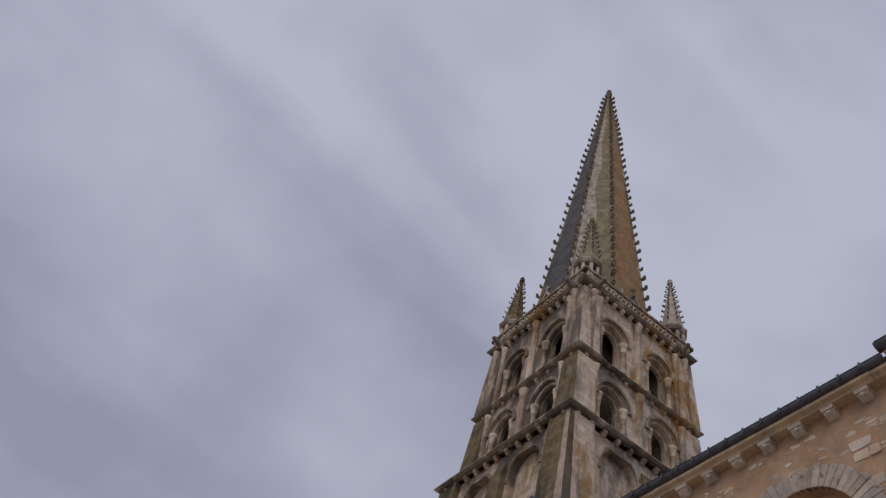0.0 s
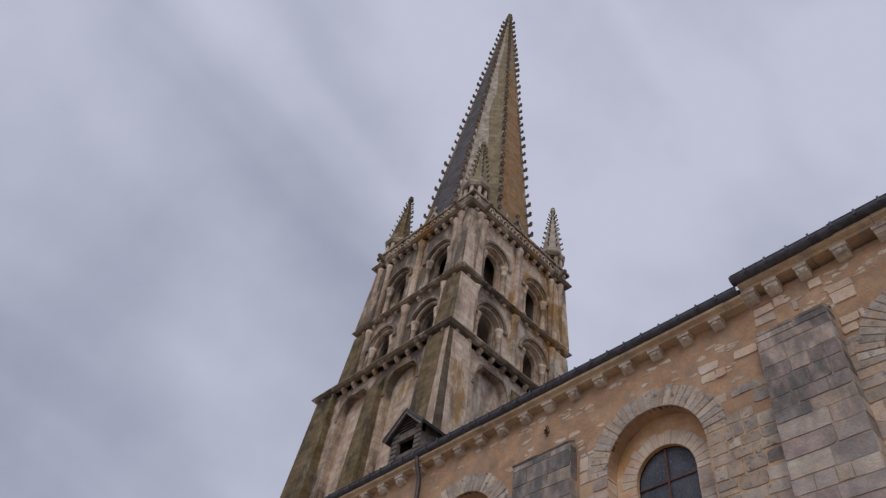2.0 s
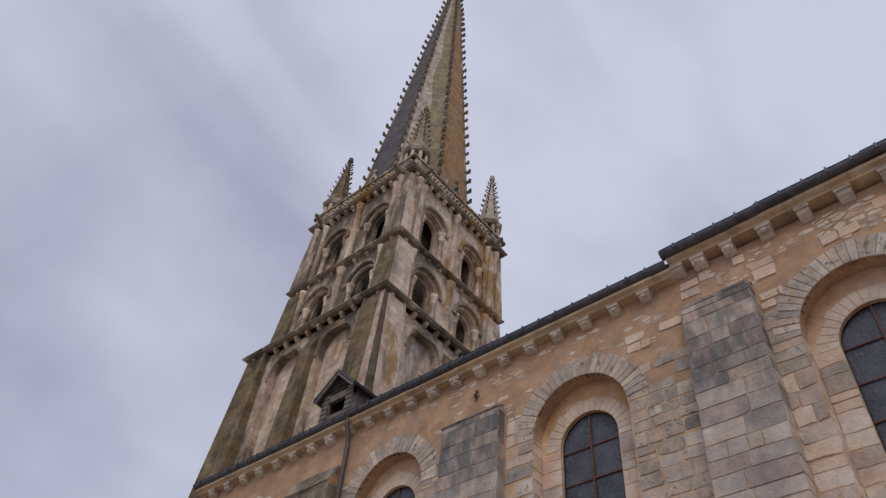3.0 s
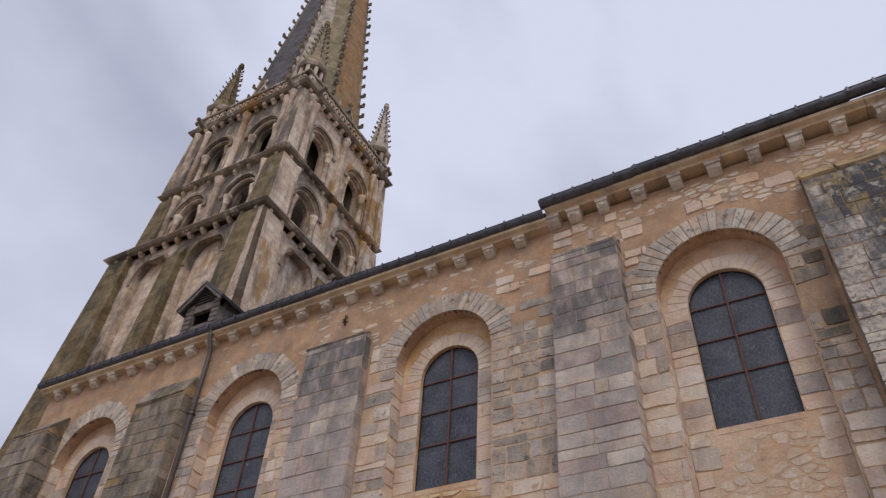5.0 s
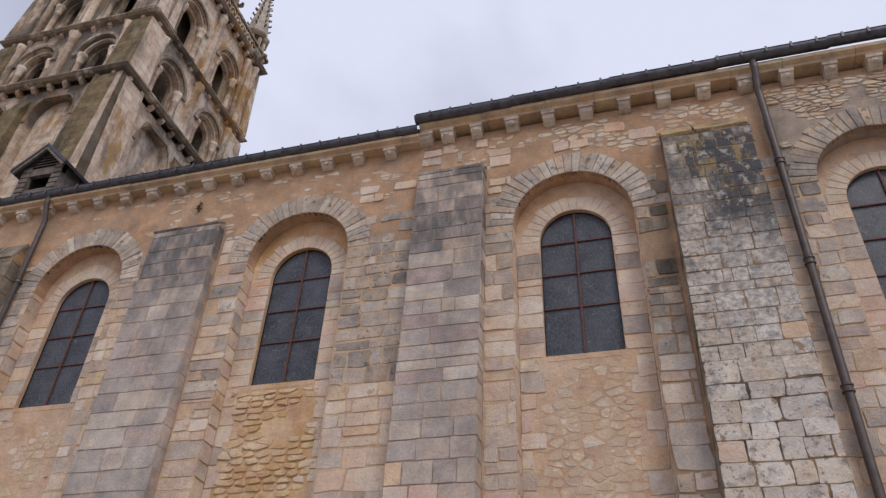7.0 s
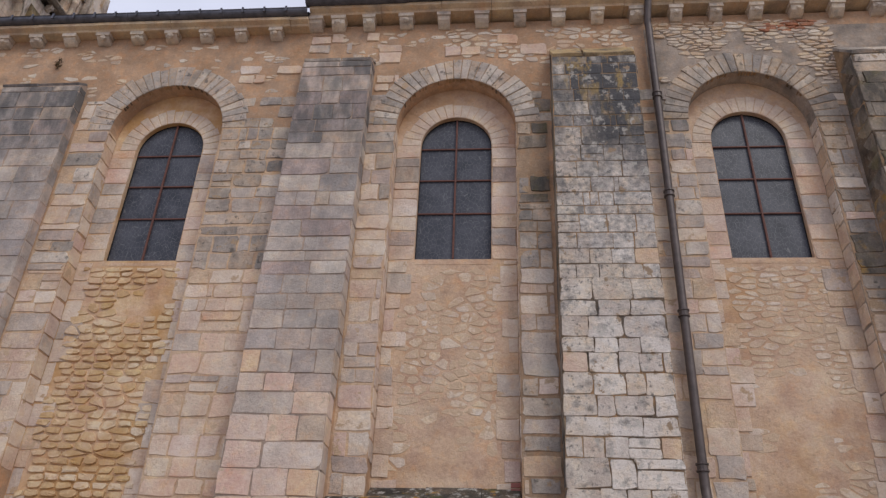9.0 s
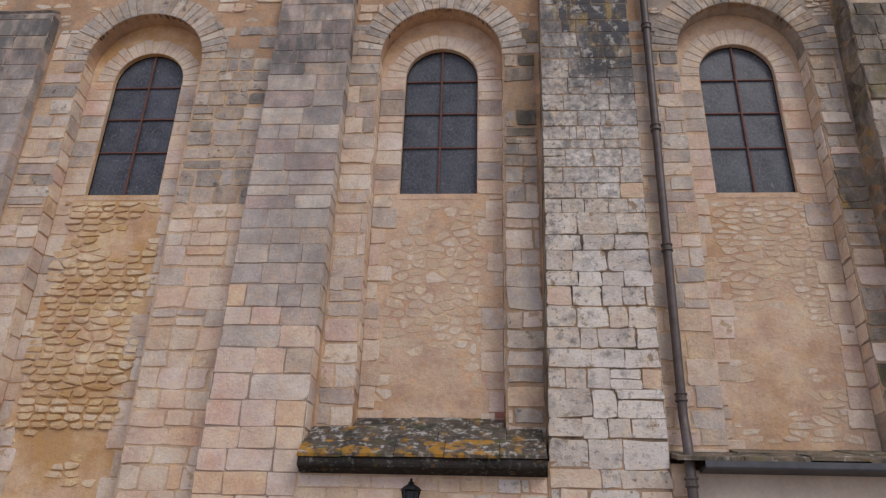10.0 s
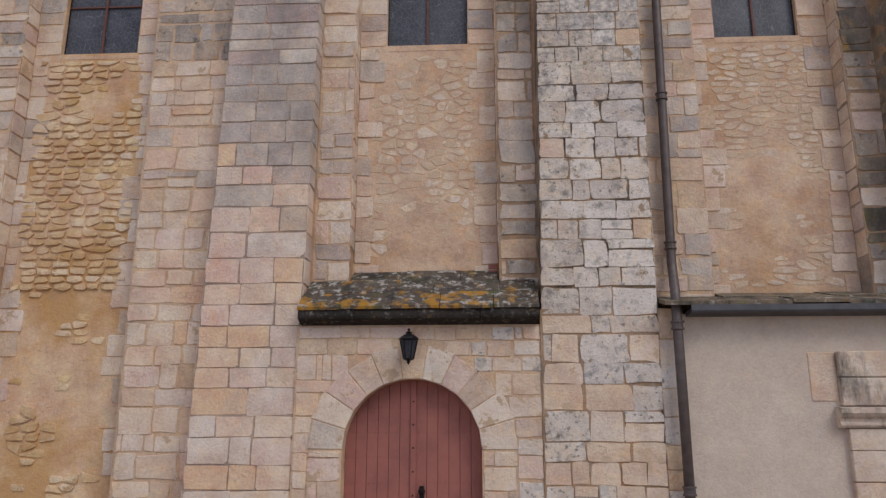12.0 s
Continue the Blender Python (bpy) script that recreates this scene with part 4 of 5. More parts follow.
for s in (-1, 1):
    bm = bmesh.new()
    e = s * (H0 + 0.25)
    i0, i1 = s * (H0 - 1.35), s * (H0 - 1.15)
    frustum(bm, min(e + s * 0.55, i0), max(e + s * 0.55, i0), -H0 - 0.8, -H0 - 0.001, 12.0, min(e, i1), max(e, i1), -H0 - 0.25, -H0 - 0.001, Z_LOW - 0.35)
    me = mesh_of("corner_buttress", bm, M_TOWER)
    for k in range(4):
        ob = part("corner_buttress", me if (k, s) == (1, -1) else me.copy(), None, tower, m=SIDES[k])
        if (k, s) != (1, -1):
            ob.data.materials[0] = M_OLIVE if k in (0, 3) else M_TOWER


def string_course(z, half, thick, corbels, mat, name, size=1.0):
    bm = bmesh.new()
    t = thick
    sec = [(-(half - 0.35), z), (-(half - 0.12), z), (-(half - 0.03), z + t * 0.4), (-half, z + t * 0.5), (-half, z + t * 0.85), (-(half - 0.2), z + t * 1.25), (-(half - 0.35), z + t * 1.25)]
    a = []
    for sx in (-1, 1):
        a.append([bm.verts.new((sx * -y, y, zz)) for y, zz in sec])
    n = len(sec)
    for i in range(n):
        bm.faces.new((a[0][i], a[0][(i + 1) % n], a[1][(i + 1) % n], a[1][i]))
    on_sides(name, bm, mat)
    if corbels:
        bm = bmesh.new()
        extrude_x(bm, [(-(half - 0.5), -0.36), (-(half - 0.36), -0.36), (-(half - 0.16), -0.2), (-(half - 0.12), -0.002), (-(half - 0.5), -0.002)], -0.13, 0.13)
        bmesh.ops.create_icosphere(bm, subdivisions=1, radius=0.12, matrix=Matrix.Translation((0, -(half - 0.2), -0.17)))
        me = mesh_of("corbel", bm, M_TOWER)
        for k in range(4):
            for i in range(corbels):
                x = -(half - 0.35) + (2 * half - 0.7) * (i + 0.5) / corbels
                part("corbel", me, None, tower, m=SIDES[k] @ Matrix.Translation((x, -(half - 0.5) * (1 - size), z)) @ Matrix.Diagonal((size, size, size, 1)))


string_course(Z_LOW - 0.22, 5.05, 0.19, 12, M_TOWER_TRIM, "lower_cornice", 0.72)
bm = bmesh.new()
for k in range(1):
    a = [bm.verts.new((sx * 5.0, sy * 5.0, Z_LOW - 0.0)) for sx, sy in ((-1, -1), (1, -1), (1, 1), (-1, 1))]
    b = [bm.verts.new((sx * 4.15, sy * 4.15, Z_LOW + 0.55)) for sx, sy in ((-1, -1), (1, -1), (1, 1), (-1, 1))]
    bm.faces.new(b)
    for i in range(4):
        bm.faces.new((a[i], a[(i + 1) % 4], b[(i + 1) % 4], b[i]))
part("set_off", bm, M_TOWER_TRIM, tower, m=SIDES[0])
string_course(Z_MID - 0.2, 4.32, 0.17, 9, M_TOWER_TRIM, "middle_string_course", 0.75)
string_course(Z_TOP - 0.05, 4.32, 0.26, 13, M_TOWER_TRIM, "upper_cornice", 0.85)

AX = 1.66  # arch centres from the middle of a face


def ring(bm, cx, cz, r0, r1, y0, y1, n=18):
    o, i = arc(cx, cz, r1, n=n), arc(cx, cz, r0, n=n)
    return prism(bm, o + i[::-1], y0, y1)


def storey(z0, z1, half, spring, sill):
    """Paired, stepped, round-headed belfry openings on all four faces, with shafts and capitals."""
    for s in (-1, 1):
        cx = s * AX
        x0, x1 = (-half, 0.0) if s < 0 else (0.0, half)
        bm = bmesh.new()
        arch_opening(bm, x0, x1, z0, z1, cx, 0.98, spring, -half, -half + 0.24)
        on_sides("arcade_wall", bm, M_TOWER, front=M_SOOTY)
        bm = bmesh.new()
        arch_opening(bm, cx - 1.2, cx + 1.2, sill, z1 - 0.1, cx, 0.80, spring, -half + 0.241, -half + 0.44)
        on_sides("arch_order", bm, M_TOWER, front=M_SOOTY)
        bm = bmesh.new()
        arch_window(bm, cx - 1.2, cx + 1.2, z0, z1 - 0.12, cx, 0.63, spring + 0.02, sill + 0.05, -half + 0.441, -half + 0.68)
        on_sides("belfry_opening", bm, M_TOWER, front=M_SOOTY)
        bm = bmesh.new()
        ring(bm, cx, spring, 1.0, 1.16, -half - 0.10, -half - 0.001)
        for q in (-1, 1):
            box(bm, cx + q * 1.08 - 0.14, cx + q * 1.08 + 0.14, -half - 0.12, -half - 0.001, spring - 0.16, spring - 0.001)
        on_sides("hood_mould", bm, M_TOWER_TRIM)
        bm = bmesh.new()
        ring(bm, cx, spring, 0.82, 0.95, -half + 0.11, -half + 0.24)
        on_sides("roll_moulding", bm, M_TOWER)
        bm = bmesh.new()
        lathe(bm, [(0.22, 0), (0.22, 0.12), (0.16, 0.2), (0.145, 0.28), (0.14, spring - sill - 0.62), (0.17, spring - sill - 0.6), (0.15, spring - sill - 0.55), (0.19, spring - sill - 0.3), (0.235, spring - sill - 0.14), (0.235, spring - sill - 0.003)], 10)
        me = mesh_of("shaft", bm, M_TOWER, True)
        for k in range(4):
            for q in (-1, 1):
                part("shaft", me, None, tower, m=SIDES[k] @ Matrix.Translation((cx + q * 0.82, -half + 0.12, sill)))
    # flat and rounded strips between the arches and at the corners
    bm = bmesh.new()
    lathe(bm, [(0.24, z0), (0.24, z0 + 0.2), (0.19, z0 + 0.3), (0.185, z1 - 0.75), (0.23, z1 - 0.7), (0.2, z1 - 0.62), (0.3, z1 - 0.36), (0.3, z1 - 0.3)], 12, (0, -half - 0.08))
    on_sides("engaged_shaft", bm, M_TOWER, smooth=True)
    for s in (-1, 1):
        bm = bmesh.new()
        frustum(bm, min(s * (half - 0.95), s * (half + 0.30)), max(s * (half - 0.95), s * (half + 0.30)), -half - 0.42, -half - 0.001, z0, min(s * (half - 0.9), s * (half + 0.18)), max(s * (half - 0.9), s * (half + 0.18)), -half - 0.2, -half - 0.001, z1 - 0.3)
        me = mesh_of("corner_pier", bm, M_TOWER)
        for k in range(4):
            ob = part("corner_pier", me.copy(), None, tower, m=SIDES[k])
            ob.data.materials[0] = M_OLIVE if k == 0 and z0 < 28 else M_SOOTY if k == 0 else M_TOWER
        bm = bmesh.new()
        lathe(bm, [(0.15, z0 + 0.1), (0.15, z1 - 0.8), (0.2, z1 - 0.6), (0.22, z1 - 0.35)], 10, (s * (half - 1.02), -half - 0.1))
        on_sides("corner_shaft", bm, M_TOWER, smooth=True)
        if z0 > 28:
            bm = bmesh.new()
            lathe(bm, [(0.13, z0 + 0.1), (0.13, z1 - 0.9), (0.19, z1 - 0.65), (0.2, z1 - 0.4)], 10, (s * (half - 0.42), -half - 0.3))
            on_sides("pier_shaft", bm, M_TOWER, smooth=True)


storey(Z_LOW + 0.1, Z_MID - 0.2, HA, 28.0, 25.75)
storey(Z_MID + 0.1, Z_TOP - 0.05, HB, 32.75, 30.5)
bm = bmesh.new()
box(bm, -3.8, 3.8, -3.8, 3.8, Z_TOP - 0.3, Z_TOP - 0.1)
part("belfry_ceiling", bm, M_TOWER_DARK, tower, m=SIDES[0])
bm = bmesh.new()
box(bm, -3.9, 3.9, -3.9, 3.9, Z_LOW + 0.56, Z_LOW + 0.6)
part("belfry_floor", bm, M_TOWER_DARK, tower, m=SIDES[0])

# invented dark core and corner fillers: no see-through, interior shade by colour
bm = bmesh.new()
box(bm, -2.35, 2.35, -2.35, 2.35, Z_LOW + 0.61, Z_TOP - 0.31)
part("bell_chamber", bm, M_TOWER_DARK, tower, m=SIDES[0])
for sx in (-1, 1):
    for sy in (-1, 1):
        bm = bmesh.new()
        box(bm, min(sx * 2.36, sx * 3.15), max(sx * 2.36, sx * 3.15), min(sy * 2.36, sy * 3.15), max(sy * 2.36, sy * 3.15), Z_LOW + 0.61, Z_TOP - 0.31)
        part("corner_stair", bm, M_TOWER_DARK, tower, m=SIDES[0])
# carved parapet
Z_PAR = Z_TOP + 0.28
bm = bmesh.new()
box(bm, -4.2, 4.2, -4.2, -3.9, Z_PAR, Z_PAR + 0.12)
box(bm, -4.2, 4.2, -4.24, -3.86, Z_PAR + 0.68, Z_PAR + 0.86, 0.02)
on_sides("parapet_rail", bm, M_TOWER_TRIM)
bm = bmesh.new()
ring(bm, 0, 0, 0.13, 0.24, -4.16, -3.95, 10)
bmesh.ops.transform(bm, matrix=Matrix.Translation((0, 0, 0.02)), verts=bm.verts)
box(bm, -0.05, 0.05, -4.15, -3.95, -0.28, 0.05)
box(bm, -0.27, -0.2, -4.15, -3.95, -0.28, 0.28)
me = mesh_of("tracery", bm, M_TOWER)
for k in range(4):
    for i in range(14):
        part("tracery", me, None, tower, m=SIDES[k] @ Matrix.Translation((-3.7 + 7.4 * i / 13, 0, Z_PAR + 0.4)))
bm = bmesh.new()
box(bm, -4.1, 4.1, -4.1, 4.1, Z_PAR - 0.1, Z_PAR + 0.02)
part("spire_platform", bm, M_TOWER_TRIM, tower, m=SIDES[0])


def crocket_mesh(s):
    """A small curled leaf that stands out along +x."""
    bm = bmesh.new()
    pts = [(0, -0.06, 0.09), (0.12, -0.01, 0.085), (0.22, 0.04, 0.11), (0.29, 0.11, 0.125), (0.27, 0.19, 0.09), (0.2, 0.22, 0.04)]
    prev = None
    for x, z, r in pts:
        cur = [bm.verts.new((s * (x + (r if k in (0,) else -r if k == 2 else 0) * 0.4), s * r * (1.2 if k == 1 else -1.2 if k == 3 else 0), s * (z + (r if k == 0 else -r if k == 2 else 0)))) for k in range(4)]
        if prev:
            for k in range(4):
                bm.faces.new((prev[k], prev[(k + 1) % 4], cur[(k + 1) % 4], cur[k]))
        else:
            bm.faces.new(cur)
        prev = cur
    bm.faces.new(prev[::-1])
    return mesh_of("crocket", bm, M_TOWER_DARK)


def crockets(parent, me, centre, r0, z0, r1, z1, count, angles):
    for an in angles:
        for i in range(count):
            f = (i + 0.5) / count
            r = r0 + (r1 - r0) * f
            p = (centre[0] + r * math.cos(an), centre[1] + r * math.sin(an), z0 + (z1 - z0) * f)
            part("crocket", me, None, parent, m=Matrix.Translation(p) @ Matrix.Rotation(an, 4, "Z") @ Matrix.Diagonal((rnd.uniform(0.85, 1.15),) * 3 + (1,)))


# the spire: eight faces in uneven courses
SP_R, SP_Z0, SP_Z1 = 3.72, Z_PAR + 0.02, 73.6
OCT = [radians(22.5 + 45 * k) for k in range(8)]
bm = bmesh.new()
levels, z = [], SP_Z0
while z < SP_Z1 - 0.3:
    levels.append(z)
    z += rnd.uniform(0.34, 0.46)
levels.append(SP_Z1)
rad = lambda z: 0.16 + (SP_R - 0.16) * (SP_Z1 - z) / (SP_Z1 - SP_Z0)
prev = None
for z in levels:
    for q in (0.0, 1.0):
        r = rad(z) + (0.0 if q else 0.022)
        cur = [bm.verts.new((TC[0] + r * math.cos(t), TC[1] + r * math.sin(t), z)) for t in OCT]
        c6, c7 = cur[6].co, cur[7].co
        cur.insert(7, bm.verts.new(c6.lerp(c7, 0.42 + 0.08 * math.sin(z * 0.7))))
        if prev:
            for k in range(9):
                fc = bm.faces.new((prev[k], prev[(k + 1) % 9], cur[(k + 1) % 9], cur[k]))
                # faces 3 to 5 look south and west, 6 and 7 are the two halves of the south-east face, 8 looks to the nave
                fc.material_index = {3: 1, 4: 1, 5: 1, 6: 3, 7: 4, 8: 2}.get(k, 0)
        prev = cur
bm.faces.new(prev)
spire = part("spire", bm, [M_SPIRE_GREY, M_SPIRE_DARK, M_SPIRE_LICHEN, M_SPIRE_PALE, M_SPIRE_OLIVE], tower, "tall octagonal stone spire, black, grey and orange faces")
for t in OCT:
    bm = bmesh.new()
    lathe(bm, [(0.11, 0), (0.07, math.hypot(SP_R - 0.1, SP_Z1 - SP_Z0))], 6)
    bmesh.ops.transform(bm, matrix=Matrix.Translation((TC[0] + SP_R * math.cos(t), TC[1] + SP_R * math.sin(t), SP_Z0)) @ Matrix.Rotation(t, 4, "Z") @ Matrix.Rotation(-math.atan2(SP_R - 0.16, SP_Z1 - SP_Z0), 4, "Y"), verts=bm.verts)
    part("arris_roll", bm, M_TOWER_TRIM, spire)
crockets(spire, crocket_mesh(1.05), TC, rad(SP_Z0 + 1), SP_Z0 + 1, rad(SP_Z1 - 1.0), SP_Z1 - 1.0, 34, OCT)
bm = bmesh.new()
lathe(bm, [(0.16, SP_Z1 - 0.2), (0.2, SP_Z1), (0.32, SP_Z1 + 0.15), (0.2, SP_Z1 + 0.3), (0.12, SP_Z1 + 0.4), (0.22, SP_Z1 + 0.55), (0.24, SP_Z1 + 0.7), (0.1, SP_Z1 + 0.85), (0.03, SP_Z1 + 1.05)], 8, TC)
part("finial", bm, M_TOWER_DARK, spire, "leafy stone finial on the tip")

# corner pinnacles
PN, PZ0, PZ1, PZ2 = 3.42, Z_PAR - 0.1, 37.75, 42.7
me_small = crocket_mesh(0.46)
for sx in (-1, 1):
    for sy in (-1, 1):
        c = (TC[0] + sx * PN, TC[1] + sy * PN)
        bm = bmesh.new()
        lathe(bm, [(0.84, PZ0), (0.84, PZ0 + 0.65), (0.74, PZ0 + 0.8), (0.74, PZ0 + 0.9)], 8, c, OCT[0])
        lathe(bm, [(0.36, PZ0), (0.36, PZ1)], 8, c, OCT[0])
        lathe(bm, [(0.78, PZ1 - 0.45), (0.88, PZ1 - 0.25), (0.88, PZ1 - 0.12), (0.72, PZ1 + 0.05)], 8, c, OCT[0])
        pin = part("pinnacle", bm, M_TOWER_TRIM, tower, "small crocketed corner pinnacle")
        for t in OCT:
            bm = bmesh.new()
            lathe(bm, [(0.12, PZ0 + 0.85), (0.12, PZ1 - 0.3)], 6, (c[0] + 0.6 * math.cos(t), c[1] + 0.6 * math.sin(t)))
            part("colonnette", bm, M_TOWER, pin)
        bm = bmesh.new()
        lathe(bm, [(0.70, PZ1 + 0.052), (0.07, PZ2 - 0.3), (0.19, PZ2 - 0.2), (0.19, PZ2 - 0.05), (0.1, PZ2), (0.16, PZ2 + 0.12), (0.03, PZ2 + 0.32)], 8, c, OCT[0])
        part("pyramid", bm, M_SPIRE_OLIVE if (sx, sy) == (1, -1) else M_SPIRE_PALE if sx > 0 else M_OLIVE, pin)
        crockets(pin, me_small, c, 0.66, PZ1 + 0.35, 0.12, PZ2 - 0.4, 8, OCT)
# lucarnes at the foot of the spire, over the middle of each side
bm = bmesh.new()
y = -3.55
prism(bm, [(-0.62, Z_PAR), (-0.62, Z_PAR + 1.5), (0, Z_PAR + 2.6), (0.62, Z_PAR + 1.5), (0.62, Z_PAR)], y + 0.0, y + 1.6)
prism(bm, [(-0.78, Z_PAR + 1.35), (-0.72, Z_PAR + 1.25), (0, Z_PAR + 2.5), (0.72, Z_PAR + 1.25), (0.78, Z_PAR + 1.35), (0, Z_PAR + 2.82)], y - 0.12, y - 0.001)
for s in (-1, 1):
    lathe(bm, [(0.13, Z_PAR), (0.13, Z_PAR + 1.3), (0.2, Z_PAR + 1.5), (0.14, Z_PAR + 1.55), (0.02, Z_PAR + 2.5)], 6, (s * 0.85, y))
lathe(bm, [(0.06, Z_PAR + 2.8), (0.16, Z_PAR + 3.0), (0.03, Z_PAR + 3.3)], 6, (0, y - 0.05))
on_sides("lucarne", bm, M_TOWER_TRIM)
# waterspouts at the corners of the cornice
bm = bmesh.new()
frustum(bm, -0.14, 0.14, -0.14, 0.14, 0.0, -0.09, 0.09, -0.02, 0.2, 0.45)
bmesh.ops.create_icosphere(bm, subdivisions=1, radius=0.15, matrix=Matrix.Translation((0, 0.09, 0.5)))
me = mesh_of("waterspout", bm, M_TOWER_DARK)
for k in range(4):
    part("waterspout", me, None, tower, m=SIDES[k] @ Matrix.Translation((-3.2, -4.2, Z_TOP + 0.1)) @ Matrix.Rotation(radians(78), 4, "X"))
    part("waterspout", me, None, tower, m=SIDES[k] @ Matrix.Translation((3.2, -4.2, Z_TOP + 0.1)) @ Matrix.Rotation(radians(78), 4, "X"))


# ---- downpipes ----
def tube(bm, pts, r, sides=10):
    prev = None
    for i, p in enumerate(pts):
        a = Vector(pts[max(i - 1, 0)])
        b = Vector(pts[min(i + 1, len(pts) - 1)])
        d = (b - a).normalized()
        u = Vector((1, 0, 0)) if abs(d.x) < 0.9 else Vector((0, 0, 1))
        u = (u - d * u.dot(d)).normalized()
        v = d.cross(u)
        cur = [bm.verts.new(Vector(p) + u * r * math.cos(2 * math.pi * k / sides) + v * r * math.sin(2 * math.pi * k / sides)) for k in range(sides)]
        if prev:
            for k in range(sides):
                bm.faces.new((prev[k], prev[(k + 1) % sides], cur[(k + 1) % sides], cur[k]))
        else:
            bm.faces.new(cur)
        prev = cur
    bm.faces.new(prev[::-1])
    return bm


def downpipe(pts, collars, r, label):
    th = thing("downpipe", (pts[-1][0], pts[-1][1], pts[-1][2]), label, "downpipe", "rainwater downpipes")
    bm = bmesh.new()
    tube(bm, pts, r)
    part("pipe", bm, M_PIPE, th, smooth=True)
    for x, y, z in collars:
        bm = bmesh.new()
        lathe(bm, [(r + 0.004, z - 0.06), (r + 0.02, z - 0.055), (r + 0.02, z - 0.035), (r + 0.008, z - 0.03), (r + 0.008, z + 0.03), (r + 0.022, z + 0.035), (r + 0.022, z + 0.055), (r + 0.004, z + 0.06)], 12, (x, y))
        box(bm, x - 0.015, x + 0.015, y, y + 0.17, z - 0.012, z + 0.012)
        part("collar", bm, M_PIPE, th, "ringed pipe collar with wall holdfast")
    return th


downpipe([(2.72, -0.34, 12.95), (2.72, -0.34, 12.72), (2.70, -0.16, 12.35), (2.71, -0.15, 12.2), (2.60, -0.15, 3.88), (2.60, -0.17, 3.77), (2.52, -0.53, 3.43), (2.51, -0.57, 3.32), (2.51, -0.57, GROUND)],
         [(2.69, -0.15, 10.55), (2.66, -0.15, 8.48), (2.63, -0.15, 6.36), (2.60, -0.15, 4.12), (2.51, -0.57, 2.95), (2.51, -0.57, 0.9)], 0.066, "dark brown cast-iron downpipe beside the white-lichened buttress")
downpipe([(-12.72, -0.30, 12.65), (-12.72, -0.30, 12.45), (-12.74, -0.13, 12.1), (-12.74, -0.12, 11.9), (-12.62, -0.12, GROUND)],
         [(-12.72, -0.12, 10.4), (-12.69, -0.12, 7.6), (-12.66, -0.12, 4.6), (-12.63, -0.12, 1.8)], 0.06, "dark brown cast-iron downpipe on the ochre wall")

# ---- dormer on the nave roof ----
dormer = thing("dormer", (-14.4, 0.9, 13.4), "small weathered timber dormer with a louvred gable", "dormer")
DX, DH, DE, DA, DY = -14.36, 0.62, 14.70, 15.27, 0.5
bm = bmesh.new()
for x0, x1 in ((DX - DH, DX - 0.38), (DX + 0.38, DX + DH)):
    box(bm, x0, x1, DY, DY + 0.12, 13.0, DE - 0.02)
box(bm, DX - DH, DX + DH, DY + 0.001, DY + 0.12, DE - 0.28, DE - 0.02)
part("front_frame", bm, M_WOOD, dormer)
bm = bmesh.new()
box(bm, DX - 0.38, DX + 0.38, DY + 0.02, DY + 0.10, 13.0, 13.95)
part("sill_panel", bm, M_WOOD, dormer)
bm = bmesh.new()
for s in (-1, 1):
    box(bm, min(DX + s * DH, DX + s * (DH - 0.08)), max(DX + s * DH, DX + s * (DH - 0.08)), DY + 0.121, DY + 2.4, 13.0, DE)
part("cheek", bm, M_WOOD, dormer)
for i in range(9):
    z = 13.2 + i * 0.17
    for s in (-1, 1):
        bm = bmesh.new()
        box(bm, DX + s * 0.5 - 0.13, DX + s * 0.5 + 0.13, DY - 0.035, DY - 0.001, z, z + 0.13)
        part("shingle", bm, M_WOOD, dormer)
for i in range(6):
    z = DE + i * 0.105
    w = (DH + 0.02) * (DA - z - 0.06) / (DA - DE)
    bm = bmesh.new()
    extrude_x(bm, [(DY - 0.03, z), (DY - 0.045, z + 0.01), (DY + 0.03, z + 0.12), (DY + 0.045, z + 0.11)], DX - w, DX + w)
    part("slat", bm, M_WOOD, dormer)
bm = bmesh.new()
prism(bm, [(DX - DH, DE - 0.02), (DX + DH, DE - 0.02), (DX, DA)], DY + 0.06, DY + 0.12)
part("gable_board", bm, M_BLACK, dormer)
for s in (-1, 1):
    bm = bmesh.new()
    o = [(DX, DA + 0.02), (DX, DA + 0.10), (DX + s * (DH + 0.26), DE - 0.13), (DX + s * (DH + 0.22), DE - 0.2)]
    prism(bm, o, DY - 0.22, DY + 3.0)
    part("roof_slope", bm, M_SLATE, dormer)
    bm = bmesh.new()
    o = [(DX, DA - 0.10), (DX, DA + 0.015), (DX + s * (DH + 0.2), DE - 0.2), (DX + s * (DH + 0.12), DE - 0.24)]
    prism(bm, o, DY - 0.2, DY - 0.14)
    part("bargeboard", bm, M_WOOD, dormer)

# ---- porch over the side door ----
PY = -0.40  # face of the porch wall
P0, P1 = -2.52, 0.75
DC, DR, DS = -0.95, 0.912, 1.38
porch = thing("wall_porch", (DC, PY, GROUND), "pale ashlar porch wall between two buttresses", "wall", "", "structure")
bm = bmesh.new()
arch_opening(bm, P0, P1, GROUND, 3.0, DC, DR, DS, PY, PY + 0.5)
part("porch_core", bm, M_JOINT, porch)
bm = bmesh.new()
box(bm, 2.28, 2.56, PY, 0.0, GROUND, 3.2)
part("porch_core", bm, M_JOINT, porch)
canopy = thing("porch_roof", (DC, PY, 3.0), "black mossy stone-slab porch roof with orange lichen", "porch roof")
row_top = lambda y: 3.26 + (y + 0.64) * 0.63
